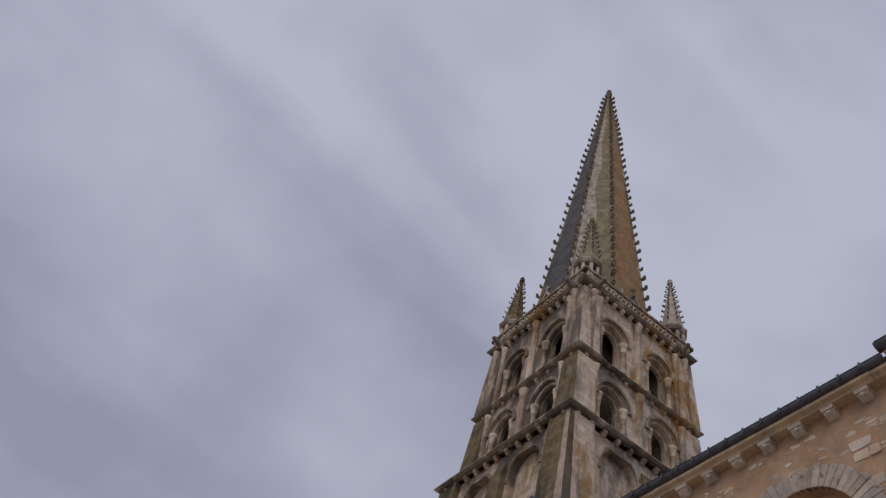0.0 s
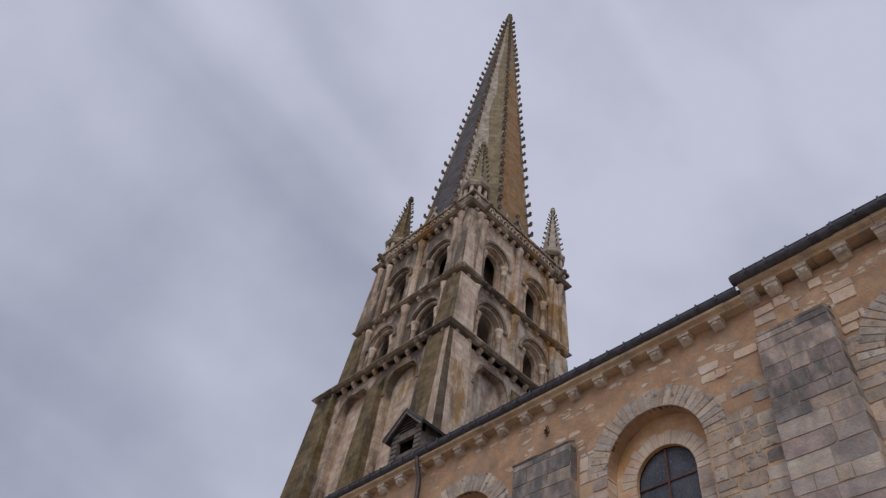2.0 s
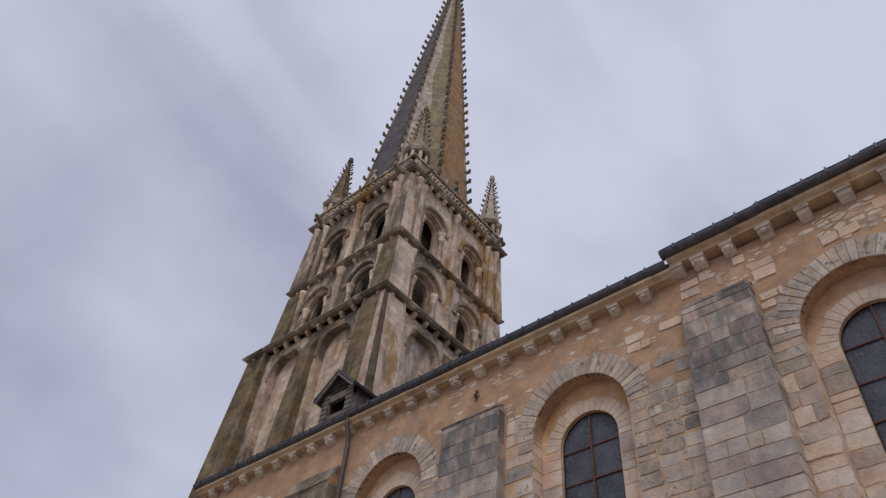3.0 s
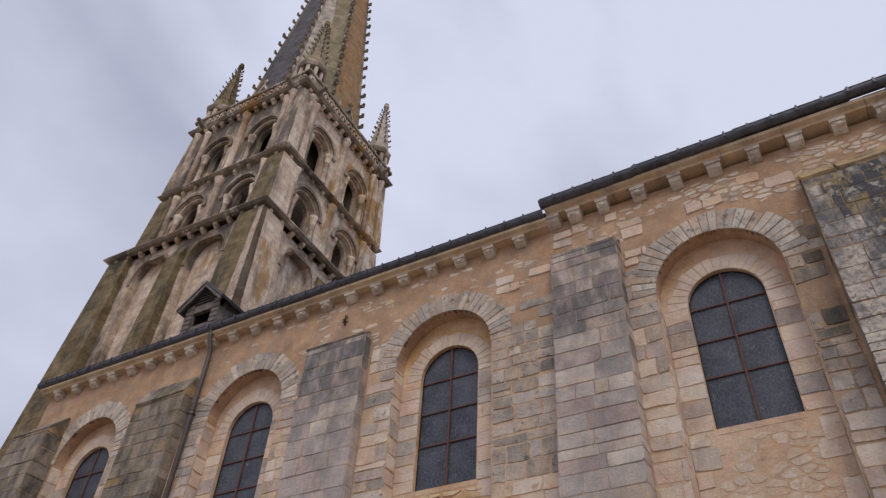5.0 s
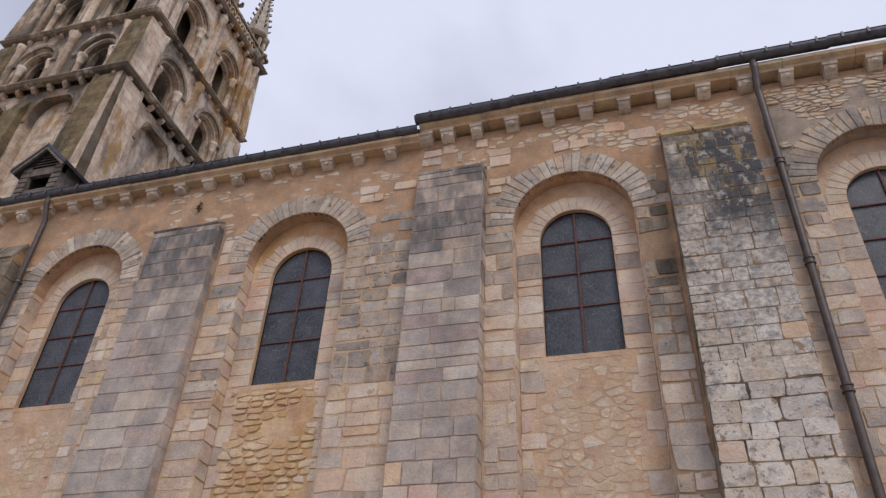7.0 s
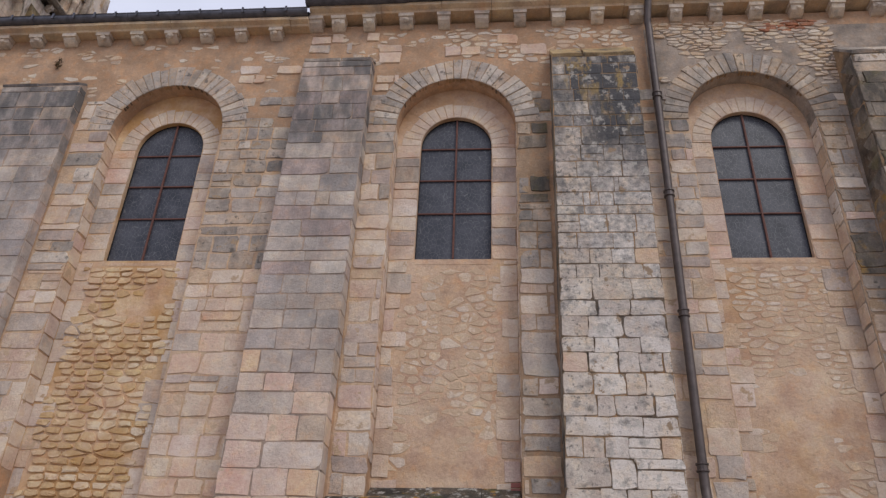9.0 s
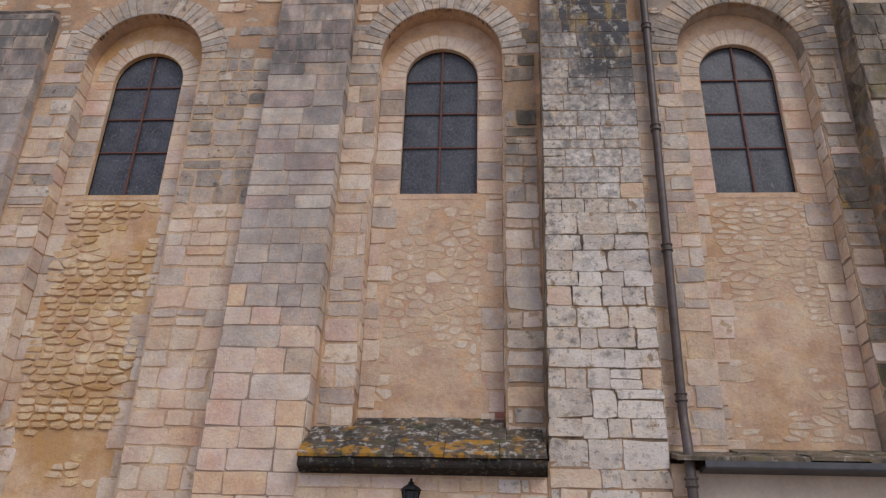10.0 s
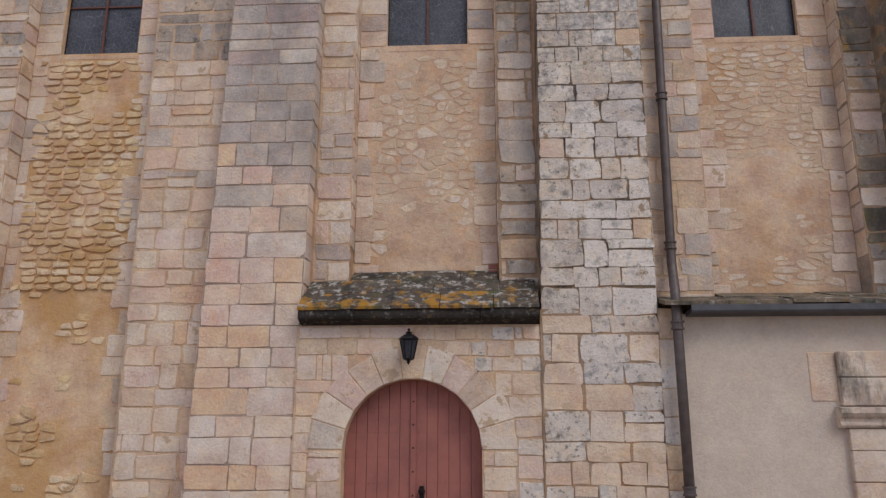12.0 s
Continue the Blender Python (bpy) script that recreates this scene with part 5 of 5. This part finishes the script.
for (xa, xb), (y0, y1), lip in (((-2.48, 0.735), (-0.64, -0.30), 0.075), ((-2.45, 0.72), (-0.32, -0.002), 0.07), ((-1.895, 0.215), (-0.001, 0.308), 0.07)):
    for l, r in split(xa, xb, 0.55, 0.8):
        bm = bmesh.new()
        dz = rnd.uniform(-0.012, 0.012) + (0.03 if y0 > -0.4 else 0.0)
        t0, t1 = row_top(y0) + dz, row_top(y1) + dz
        k = rnd.uniform(-0.012, 0.012)
        extrude_x(bm, [(y0 + k, t0 - lip), (y0 + k - 0.006, t0 - lip * 0.5), (y0 + k, t0 - 0.03), (y0 + k + 0.035, t0), (y1, t1), (y1, t1 - 0.3), (y0 + 0.3, t0 - lip)], l + 0.004, r - 0.004)
        part("slab", bm, M_MOSS_EDGE if y0 < -0.4 else M_MOSS, canopy)
bm = bmesh.new()
extrude_x(bm, [(PY + 0.02, 3.003), (0.30, 3.003), (0.30, 3.6), (-0.25, 3.33)], -2.4, 0.68)
part("bed", bm, M_JOINT, canopy)
for l, r in split(-2.47, 0.725, 0.5, 0.9):
    bm = bmesh.new()
    k = rnd.uniform(-0.015, 0.01)
    extrude_x(bm, [(-0.615 + k, 3.055 + rnd.uniform(0, 0.02)), (-0.625 + k, 3.10), (-0.61 + k, 3.183), (PY + 0.1, 3.183), (PY + 0.1, 3.005), (PY - 0.02, 3.005)], l + 0.003, r - 0.003)
    part("edge_stone", bm, M_BLACK_EDGE, canopy, "black weathered edge stone")
for z in (3.98, 4.06):
    bm = bmesh.new()
    box(bm, 0.08, 0.21, 0.27, 0.309, z - 0.15, z - 0.09)
    part("tile_scrap", bm, M_DOOR, canopy, "scrap of red tile")

door = thing("door_1", (DC, PY + 0.22, GROUND), "closed double door of faded red boards, round-headed", "door", "", "structure")
dy = PY + 0.24
top_at = lambda x: DS + math.sqrt(max(0.0, (DR + 0.02) ** 2 - (x - DC) ** 2))
for s in (-1, 1):
    for i in range(6):
        a, b = DC + s * (0.035 + i * 0.146), DC + s * (0.035 + (i + 1) * 0.146)
        a, b = min(a, b), max(a, b)
        bm = bmesh.new()
        xs = [a + 0.003 + (b - a - 0.006) * j / 3 for j in range(4)]
        k = rnd.uniform(-0.003, 0.003)
        prism(bm, [(xs[0], GROUND + 0.02), (xs[-1], GROUND + 0.02)] + [(x, top_at(x)) for x in reversed(xs)], dy + k, dy + 0.05)
        part("board", bm, M_DOOR, door)
        for z in (0.35, 0.62, 0.95, 1.28, 1.6, 1.92):
            for q in (0.25, 0.75):
                x = a + (b - a) * q
                if z < top_at(x) - 0.12:
                    bm = bmesh.new()
                    bmesh.ops.create_icosphere(bm, subdivisions=1, radius=0.011, matrix=Matrix.Translation((x, dy - 0.003, z)) @ Matrix.Diagonal((1, 0.6, 1, 1)))
                    part("stud", bm, M_DOOR, door)
bm = bmesh.new()
box(bm, DC - 0.04, DC + 0.04, dy - 0.03, dy + 0.02, GROUND + 0.02, DS + DR - 0.01, 0.008)
part("cover_strip", bm, M_DOOR, door)
for z in (0.5, 0.8, 1.1, 1.4, 1.7, 2.0):
    bm = bmesh.new()
    bmesh.ops.create_icosphere(bm, subdivisions=1, radius=0.013, matrix=Matrix.Translation((DC, dy - 0.032, z)))
    part("stud", bm, M_BLACK, door)
bm = bmesh.new()
lathe(bm, [(0.035, 0.82), (0.045, 0.84), (0.045, 0.87), (0.02, 0.89)], 10, (DC + 0.12, dy - 0.05))
box(bm, DC + 0.09, DC + 0.15, dy - 0.03, dy + 0.0, 0.74, 0.92, 0.006)
part("door_handle", bm, M_BLACK, door, "black iron door knob on a plate")

# ---- wall lantern over the door ----
LX, LY = -0.98, -0.63
lantern = thing("wall_lantern", (LX, LY, 2.465), "black iron six-sided wall lantern with dark glass", "lantern")
bm = bmesh.new()
lathe(bm, [(0.115, 2.77), (0.135, 2.78), (0.13, 2.79), (0.10, 2.82), (0.06, 2.845), (0.035, 2.855), (0.045, 2.875), (0.02, 2.885), (0.012, 2.895), (0.022, 2.91), (0.004, 2.93)], 6, (LX, LY))
part("cap", bm, M_BLACK, lantern)
for k in range(6):
    t = math.pi / 3 * k
    bm = bmesh.new()
    tube(bm, [(LX + 0.115 * math.cos(t), LY + 0.115 * math.sin(t), 2.77), (LX + 0.068 * math.cos(t), LY + 0.068 * math.sin(t), 2.535)], 0.008, 5)
    part("cage_bar", bm, M_BLACK, lantern)
    bm = bmesh.new()
    t2 = t + math.pi / 3
    q = [bm.verts.new((LX + r * math.cos(u), LY + r * math.sin(u), z)) for r, z, u in ((0.063, 2.54, t), (0.063, 2.54, t2), (0.108, 2.765, t2), (0.108, 2.765, t))]
    bm.faces.new(q)
    bmesh.ops.solidify(bm, geom=bm.faces[:], thickness=0.004)
    part("pane", bm, M_GLASS, lantern)
bm = bmesh.new()
lathe(bm, [(0.072, 2.535), (0.075, 2.525), (0.05, 2.51), (0.02, 2.5), (0.03, 2.485), (0.012, 2.47), (0.004, 2.45)], 6, (LX, LY))
part("base", bm, M_BLACK, lantern)
bm = bmesh.new()
tube(bm, [(LX, PY + 0.01, 2.705), (LX, PY - 0.06, 2.805), (LX, PY - 0.14, 2.885), (LX, LY + 0.04, 2.905), (LX, LY, 2.885)], 0.012, 6)
lathe(bm, [(0.04, 2.625), (0.04, 2.785)], 8, (LX, PY - 0.02))
part("bracket", bm, M_BLACK, lantern)

# ---- lean-to with plaster wall ----
lean_to = thing("lean_to", (7.3, PY, GROUND), "low lean-to with pinkish plaster wall and mossy slab roof", "lean-to")
bm = bmesh.new()
box(bm, 2.562, 12.0, PY - 0.03, PY + 0.35, GROUND, 3.12)
part("plaster_wall", bm, M_PLASTER, lean_to)
lt_top = lambda y: 3.265 + (y + 0.72) * 0.24
for y0, y1, xa in ((-0.72, -0.25, 2.33), (-0.27, 0.30, 3.22)):
    x = xa
    while x < 11.9:
        w = min(rnd.uniform(0.5, 0.85), 12.0 - x)
        bm = bmesh.new()
        dz = rnd.uniform(-0.01, 0.012) + (0.02 if y0 > -0.5 else 0)
        k = rnd.uniform(-0.02, 0.015)
        extrude_x(bm, [(y0 + k, lt_top(y0) + dz - 0.06), (y0 + k, lt_top(y0) + dz - 0.012), (y0 + k + 0.02, lt_top(y0) + dz), (y1, lt_top(y1) + dz), (y1, lt_top(y1) + dz - 0.06)], x + 0.004, x + w - 0.004)
        part("slab", bm, M_LEAN_SLAB, lean_to)
        x += w
bm = bmesh.new()
extrude_x(bm, [(-0.25, lt_top(-0.25) - 0.01), (-0.002, lt_top(0) - 0.01), (-0.002, lt_top(0) - 0.06), (-0.25, lt_top(-0.25) - 0.06)], 2.33, 3.2)
part("slab", bm, M_MOSS, lean_to)
bm = bmesh.new()
extrude_x(bm, [(PY - 0.032, 3.08), (-0.68, 3.095), (-0.735, 3.10), (-0.745, 3.12), (-0.74, 3.195), (-0.725, 3.195), (-0.72, 3.15), (-0.67, 3.14), (PY - 0.032, 3.15)], 2.66, 12.0)
part("gutter", bm, M_SLATE, lean_to)

# ---- engaged pilaster on the plaster wall ----
pil = thing("pilaster", (4.78, PY - 0.1, GROUND), "old stained stone pilaster with moulded capital on the plaster wall", "pilaster")
f = PY - 0.03
for l, r, z0, z1, d in ((4.16, 4.50, 1.99, 2.61, 0.012), (5.115, 5.45, 2.03, 2.59, 0.012)):
    bm = bmesh.new()
    box(bm, l, r, f - d, f + 0.1, z0, z1, 0.008)
    part("side_stone", bm, M_JAMB, pil)
for z0, z1 in ((1.93, 2.28), (2.29, 2.615)):
    bm = bmesh.new()
    box(bm, 4.505, 5.11, f - 0.09, f + 0.1, z0, z1, 0.012)
    part("upper_block", bm, M_STREAKED, pil, "black-streaked pale block")
bm = bmesh.new()
extrude_x(bm, [(f + 0.05, 1.66), (f - 0.10, 1.66), (f - 0.13, 1.69), (f - 0.13, 1.715), (f - 0.11, 1.73), (f - 0.11, 1.77), (f - 0.16, 1.80), (f - 0.19, 1.84), (f - 0.19, 1.90), (f - 0.1, 1.918), (f + 0.05, 1.918)], 4.43, 5.17)
part("capital", bm, M_STREAKED, pil)
for z0, z1 in courses(GROUND, 1.655, 0.32, 0.48):
    bm = bmesh.new()
    box(bm, 4.54, 5.07, f - 0.085 - rnd.uniform(0, 0.01), f + 0.1, z0 + 0.004, z1 - 0.004, 0.01)
    part("shaft_block", bm, M_JAMB, pil)

# ---- small plant rooted in the wall ----
plant = thing("wall_plant", (-8.72, 0.0, 11.8), "dry little plant tuft rooted in the upper wall", "plant")
bm = bmesh.new()
for i in range(40):
    a, b = rnd.uniform(0, 2 * math.pi), rnd.uniform(-0.5, 1.2)
    L = rnd.uniform(0.05, 0.13)
    c = Vector((-8.72 + rnd.uniform(-0.04, 0.04), -0.02, 11.8 + rnd.uniform(-0.10, 0.08)))
    d = Vector((math.cos(a) * math.cos(b), -abs(math.sin(a) * math.cos(b)), math.sin(b) - 0.25)).normalized()
    s = d.cross(Vector((0.3, 0.2, 1))).normalized() * 0.014
    q = [bm.verts.new(c), bm.verts.new(c + d * L * 0.5 + s), bm.verts.new(c + d * L), bm.verts.new(c + d * L * 0.5 - s)]
    bm.faces.new(q)
M_LEAF = plain("dry_wall_weed", (0.17, 0.12, 0.06), 0.9, 0.0, (0.08, 0.06, 0.035), 20.0)
part("leaves", bm, M_LEAF, plant)

# ---- stones of the porch wall ----
def clear_split(x0, x1, z, holes, lo, hi):
    """Splits a course into stones, leaving round-headed holes (cx, spring, radius, foot) free."""
    spans = [(x0, x1)]
    for cx, spring, r, foot in holes:
        if z < foot or z > spring + r:
            continue
        half = r if z <= spring else math.sqrt(r * r - (z - spring) ** 2)
        nxt = []
        for l, q in spans:
            if cx - half > l:
                nxt.append((l, min(q, cx - half)))
            if cx + half < q:
                nxt.append((max(l, cx + half), q))
        spans = nxt
    return [c for l, q in spans if q - l > 0.07 for c in split(l, q, lo, hi)]


def masonry(parent, mats, x0, x1, z0, z1, y, holes=(), lo=0.35, hi=0.7, ch=(0.26, 0.38), proud=0.025, gap=0.018, skip=0.0, rough=0.03):
    for a, b in courses(z0, z1, *ch):
        for l, r in clear_split(x0, x1, (a + b) / 2, holes, lo, hi):
            for ll, rr, aa, bb in broken(l, r, a, b):
                zc = (aa + bb) / 2
                s = skip(zc, (ll + rr) / 2) if callable(skip) else skip
                if rnd.random() < s:
                    continue
                g = gap * rnd.uniform(0.5, 1.2)
                block(parent, rnd.choice(mats), (ll + rr) / 2, y, zc + rnd.uniform(-0.005, 0.005), rr - ll - g, bb - aa - g - rnd.uniform(0, 0.006), proud, rough=rough)


masonry(porch, [M_PALE_ASHLAR, M_PALE_ASHLAR, M_JAMB, M_QUOIN], P0 + 0.02, DC, GROUND, 2.98, PY, [(DC, DS, 1.36, GROUND - 1)], 0.28, 0.6, (0.22, 0.34), 0.009, 0.016)
masonry(porch, [M_WHITE_ASHLAR, M_PALE_ASHLAR, M_JAMB, M_QUOIN], DC, P1, GROUND, 2.98, PY, [(DC, DS, 1.36, GROUND - 1)], 0.24, 0.5, (0.20, 0.34), 0.012, 0.032, 0.10)
masonry(porch, [M_QUOIN, M_JAMB], DC - 1.36, DC - DR - 0.01, GROUND, DS - 0.02, PY, (), 0.4, 0.5, (0.27, 0.36), 0.014)
masonry(porch, [M_QUOIN, M_JAMB], DC + DR + 0.01, DC + 1.36, GROUND, DS - 0.02, PY, (), 0.4, 0.5, (0.27, 0.36), 0.014)
voussoirs(porch, M_QUOIN, DC, DS, DR, 1.36, PY, 11, 0.012)
masonry(porch, [M_QUOIN, M_ASHLAR, M_WHITE_ASHLAR], 2.29, 2.555, GROUND, 3.1, PY, (), 0.3, 0.4, (0.26, 0.38), 0.016)

# ochre pointing smeared over the foot of the white buttress
foot = next(o for o in bpy.data.objects if o.name.startswith("buttress") and o.parent is None and abs(o.location.x - 1.5075) < 0.05)
bm = bmesh.new()
box(bm, 0.75, 2.262, -0.425, -0.30, GROUND, 3.2)
part("mortar_bed", bm, M_PIER_JOINT, foot)

# ---- stones of the nave wall: arches, jambs, quoins, rubble ----
PIERS = [(BAYS[0] + ARCH_R, -14.65, 0), (-12.98, BAYS[1] - ARCH_R, 0), (BAYS[1] + ARCH_R, -9.55, 0), (-7.9, BAYS[2] - ARCH_R, 0), (BAYS[2] + ARCH_R, -3.8, 1),
         (-2.44, BAYS[3] - ARCH_R, 0), (BAYS[3] + ARCH_R, 0.78, 2), (2.35, BAYS[4] - ARCH_R, 3), (BAYS[4] + ARCH_R, 5.8, 4)]
HOLES = [(cx, SPRING, ARCH_R + 0.36, SPRING) for cx in BAYS]
for x0, x1, tone in PIERS:
    mats = ([M_QUOIN, M_QUOIN, M_ASHLAR, M_JAMB], [M_QUOIN, M_JAMB, M_PALE_ASHLAR, M_PALE_ASHLAR], [M_GREY_QUOIN, M_QUOIN, M_ASHLAR], [M_QUOIN, M_JAMB, M_ASHLAR], [M_DARK_ASHLAR, M_GREY_QUOIN, M_GREY_QUOIN, M_QUOIN])[tone]
    high = [M_GREY_QUOIN, M_GREY_QUOIN, M_ASHLAR, M_VOUSS] if tone == 1 else [M_GREY_QUOIN, M_GREY_QUOIN, M_GREY_QUOIN, M_DARK_ASHLAR] if tone == 2 else mats + [M_ASHLAR, M_VOUSS] if tone != 4 else mats
    wide = 0.030 if tone in (1, 2) else 0.022
    near = -13 < x0 < 6
    bm = bmesh.new()
    box(bm, x0 + 0.003, x1 - 0.002, -0.004, 0.1, GROUND, SPRING)
    part("mortar_bed", bm, M_PIER_JOINT if tone in (2, 4) else M_JOINT, bay_at((x0 + x1) / 2))
    masonry(bay_at((x0 + x1) / 2), mats, x0 + 0.02, x1, 6.0 if not near else GROUND, 7.2, 0.0, (), 0.3, 0.56, (0.22, 0.40), 0.015, wide, 0.02, 0.05)
    masonry(bay_at((x0 + x1) / 2), high, x0 + 0.02, x1, 7.2, SPRING, 0.0, (), 0.28, 0.52, (0.20, 0.36), 0.018, wide, 0.03, 0.055)
    masonry(bay_at((x0 + x1) / 2), high, x0 + 0.02, x1 + (0.3 if x1 - x0 < 0.7 else 0.0), SPRING, 10.85, 0.0, HOLES, 0.28, 0.5, (0.22, 0.36), 0.013, 0.024, 0.15, 0.045)
for i, cx in enumerate(BAYS):
    bm = bmesh.new()
    prism(bm, arc(cx, SPRING, ARCH_R + 0.41, n=26) + arc(cx, SPRING, ARCH_R + 0.002, n=26)[::-1], -0.006, 0.05)
    part("mortar_bed", bm, M_JOINT if i < 3 else M_PIER_JOINT, WALLS[i])
    voussoirs(WALLS[i], M_VOUSS if i < 4 else M_GREY_QUOIN, cx, SPRING, ARCH_R - 0.012, ARCH_R + 0.44, 0.0, 27, 0.022, gap=0.4)
    voussoirs(WALLS[i], M_SOFT_JAMB, cx, W_SPRING, W_R, W_R + 0.33, Y_REC, 17, 0.006, gap=0.2)
    # dark drips and a modelled shadow edge along the lower rim of the arch
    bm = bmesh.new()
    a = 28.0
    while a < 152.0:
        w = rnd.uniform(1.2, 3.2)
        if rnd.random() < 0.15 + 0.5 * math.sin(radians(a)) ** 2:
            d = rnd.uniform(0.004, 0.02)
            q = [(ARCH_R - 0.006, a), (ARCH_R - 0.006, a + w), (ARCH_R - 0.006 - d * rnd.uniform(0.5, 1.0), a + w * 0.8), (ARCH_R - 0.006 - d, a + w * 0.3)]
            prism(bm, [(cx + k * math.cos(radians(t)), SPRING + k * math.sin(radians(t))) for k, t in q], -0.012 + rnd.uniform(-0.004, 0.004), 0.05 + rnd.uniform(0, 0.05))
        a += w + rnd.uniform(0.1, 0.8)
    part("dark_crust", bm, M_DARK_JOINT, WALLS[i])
    for s in (-1, 1):
        l, r = sorted((cx + s * (W_R + 0.005), cx + s * (ARCH_R - 0.005)))
        masonry(WALLS[i], [M_JAMB, M_PALE_ASHLAR, M_ASHLAR], l, r, W_SILL - 0.02, W_SPRING, Y_REC, (), 0.3, 0.55, (0.24, 0.36), 0.012, 0.014)
        if i >= 1:
            for a, b in courses(1.0 if i > 1 else 4.0, W_SILL - 0.03, 0.26, 0.4):
                w = rnd.uniform(0.16, 0.46)
                x = cx + s * (ARCH_R - w / 2 - 0.005)
                block(WALLS[i], rnd.choice([M_JAMB, M_QUOIN, M_QUOIN]), x, Y_REC, (a + b) / 2, w - 0.02, b - a - 0.02, 0.014)
    # reveal stones of the arch sides
    for s in (-1, 1):
        for a, b in courses(4.0 if i != 3 else 4.2, SPRING, 0.28, 0.42):
            block(WALLS[i], rnd.choice([M_QUOIN, M_JAMB]), cx + s * (ARCH_R + 0.002), Y_REC / 2, (a + b) / 2, Y_REC - 0.02, b - a - 0.02, 0.012, -s * math.pi / 2)
    bm = bmesh.new()
    extrude_x(bm, [(Y_REC - 0.004, W_SILL - 0.10), (Y_REC - 0.004, W_SILL - 0.045), (Y_GLASS + 0.02, W_SILL + 0.005), (Y_GLASS + 0.02, W_SILL - 0.1)], cx - W_R - 0.002, cx + W_R + 0.002)
    part("sill", bm, M_MORTAR, WALLS[i])

fbm = lambda x, z, s, o: noise.fractal(Vector((x * s + o, z * s, o)), 1.0, 2.0, 4)
rubble("rubble_stone", M_RUBBLE, WALLS[2], BAYS[2] - 0.88, BAYS[2] + 0.8, 0.2, 7.4, Y_REC, (0.26, 0.115), 0.3, 0.032, lambda x, z: fbm(x, z, 0.7, 3) + (6.7 - z) * 0.2 + 0.1 if z > 3.6 else fbm(x, z, 1.6, 9) - 0.28, 0.013, 0.07, 0.35)
rubble("rubble_stone", M_PANEL_RUBBLE, WALLS[3], BAYS[3] - 0.82, BAYS[3] + 0.82, 4.0, 7.3, Y_REC, (0.21, 0.13), 0.48, 0.006, lambda x, z: fbm(x, z, 1.4, 13) + (z - 5.0) * 0.3 + 0.12 if z < 6.8 else fbm(x, z, 1.9, 14) + 0.02, 0.013, 0.2)
rubble("rubble_stone", M_PANEL_RUBBLE, WALLS[4], BAYS[4] - 0.82, BAYS[4] + 0.82, 3.6, 7.4, Y_REC, (0.23, 0.10), 0.48, 0.006, lambda x, z: fbm(x, z, 1.1, 23) + (abs(z - 5.0) - 0.75) * 0.5 + max(0.0, abs(x - BAYS[4]) - 0.55) * 1.5, 0.014, 0.2)
rubble("rubble_stone", M_PANEL_RUBBLE, WALLS[1], BAYS[1] - 0.82, BAYS[1] + 0.82, 4.0, 7.3, Y_REC, (0.21, 0.12), 0.48, 0.006, lambda x, z: fbm(x, z, 1.0, 33) + 0.02, 0.014, 0.2)
# stones that show through the stucco above the arches
free = lambda x, z: all(math.hypot(x - cx, z - SPRING) > ARCH_R + 0.55 for cx in BAYS)
shows = lambda x, z, v: v if free(x, z) else -1.0
rubble("bedded_stone", M_VOUSS_MIX, WALLS[2], -12.4, STEP, 10.95, 12.25, 0.0, (0.19, 0.09), 0.48, 0.010, lambda x, z: shows(x, z, fbm(x, z, 2.4, 41) - 0.22), 0.014, 0.25)
rubble("bedded_stone", M_VOUSS_MIX, WALLS[3], STEP, 2.4, 10.95, 12.45, 0.0, (0.20, 0.105), 0.48, 0.012, lambda x, z: shows(x, z, fbm(x, z, 2.0, 51) - 0.16 + max(0.0, x + 0.4) * 0.10), 0.016, 0.22)
rubble("bedded_stone", M_VOUSS_MIX, WALLS[4], 2.75, 6.0, 10.5, 12.45, 0.0, (0.21, 0.075), 0.55, 0.024, lambda x, z: shows(x, z, fbm(x, z, 1.0, 61) + 0.16), 0.014, 0.15)
# a bed of broken red tile under the eaves
rubble("tile_fragment", M_BRICK, WALLS[4], 4.55, 5.9, 12.08, 12.42, -0.004, (0.2, 0.06), 0.4, 0.03, lambda x, z: fbm(x, z, 1.6, 71) + 0.05, 0.008, 0.2)
for x0, x1, z1, sk in ((-3.72, -3.3, 12.42, 0.05), (-2.36, -1.92, 12.1, 0.05), (-3.3, -2.36, 12.42, 0.5), (-0.1, 0.85, 12.3, 0.6), (-5.0, -3.8, 12.0, 0.8), (-1.7, 0.2, 12.3, 0.85)):
    masonry(bay_at((x0 + x1) / 2), [M_JAMB, M_QUOIN, M_PALE_ASHLAR], x0, x1, 10.9 if x0 not in (-3.3, -1.7, -0.1) else 11.75, z1, 0.0, [(cx, SPRING, ARCH_R + 0.45, SPRING) for cx in BAYS], 0.3, 0.46, (0.2, 0.32), 0.02, 0.03, sk, 0.06)
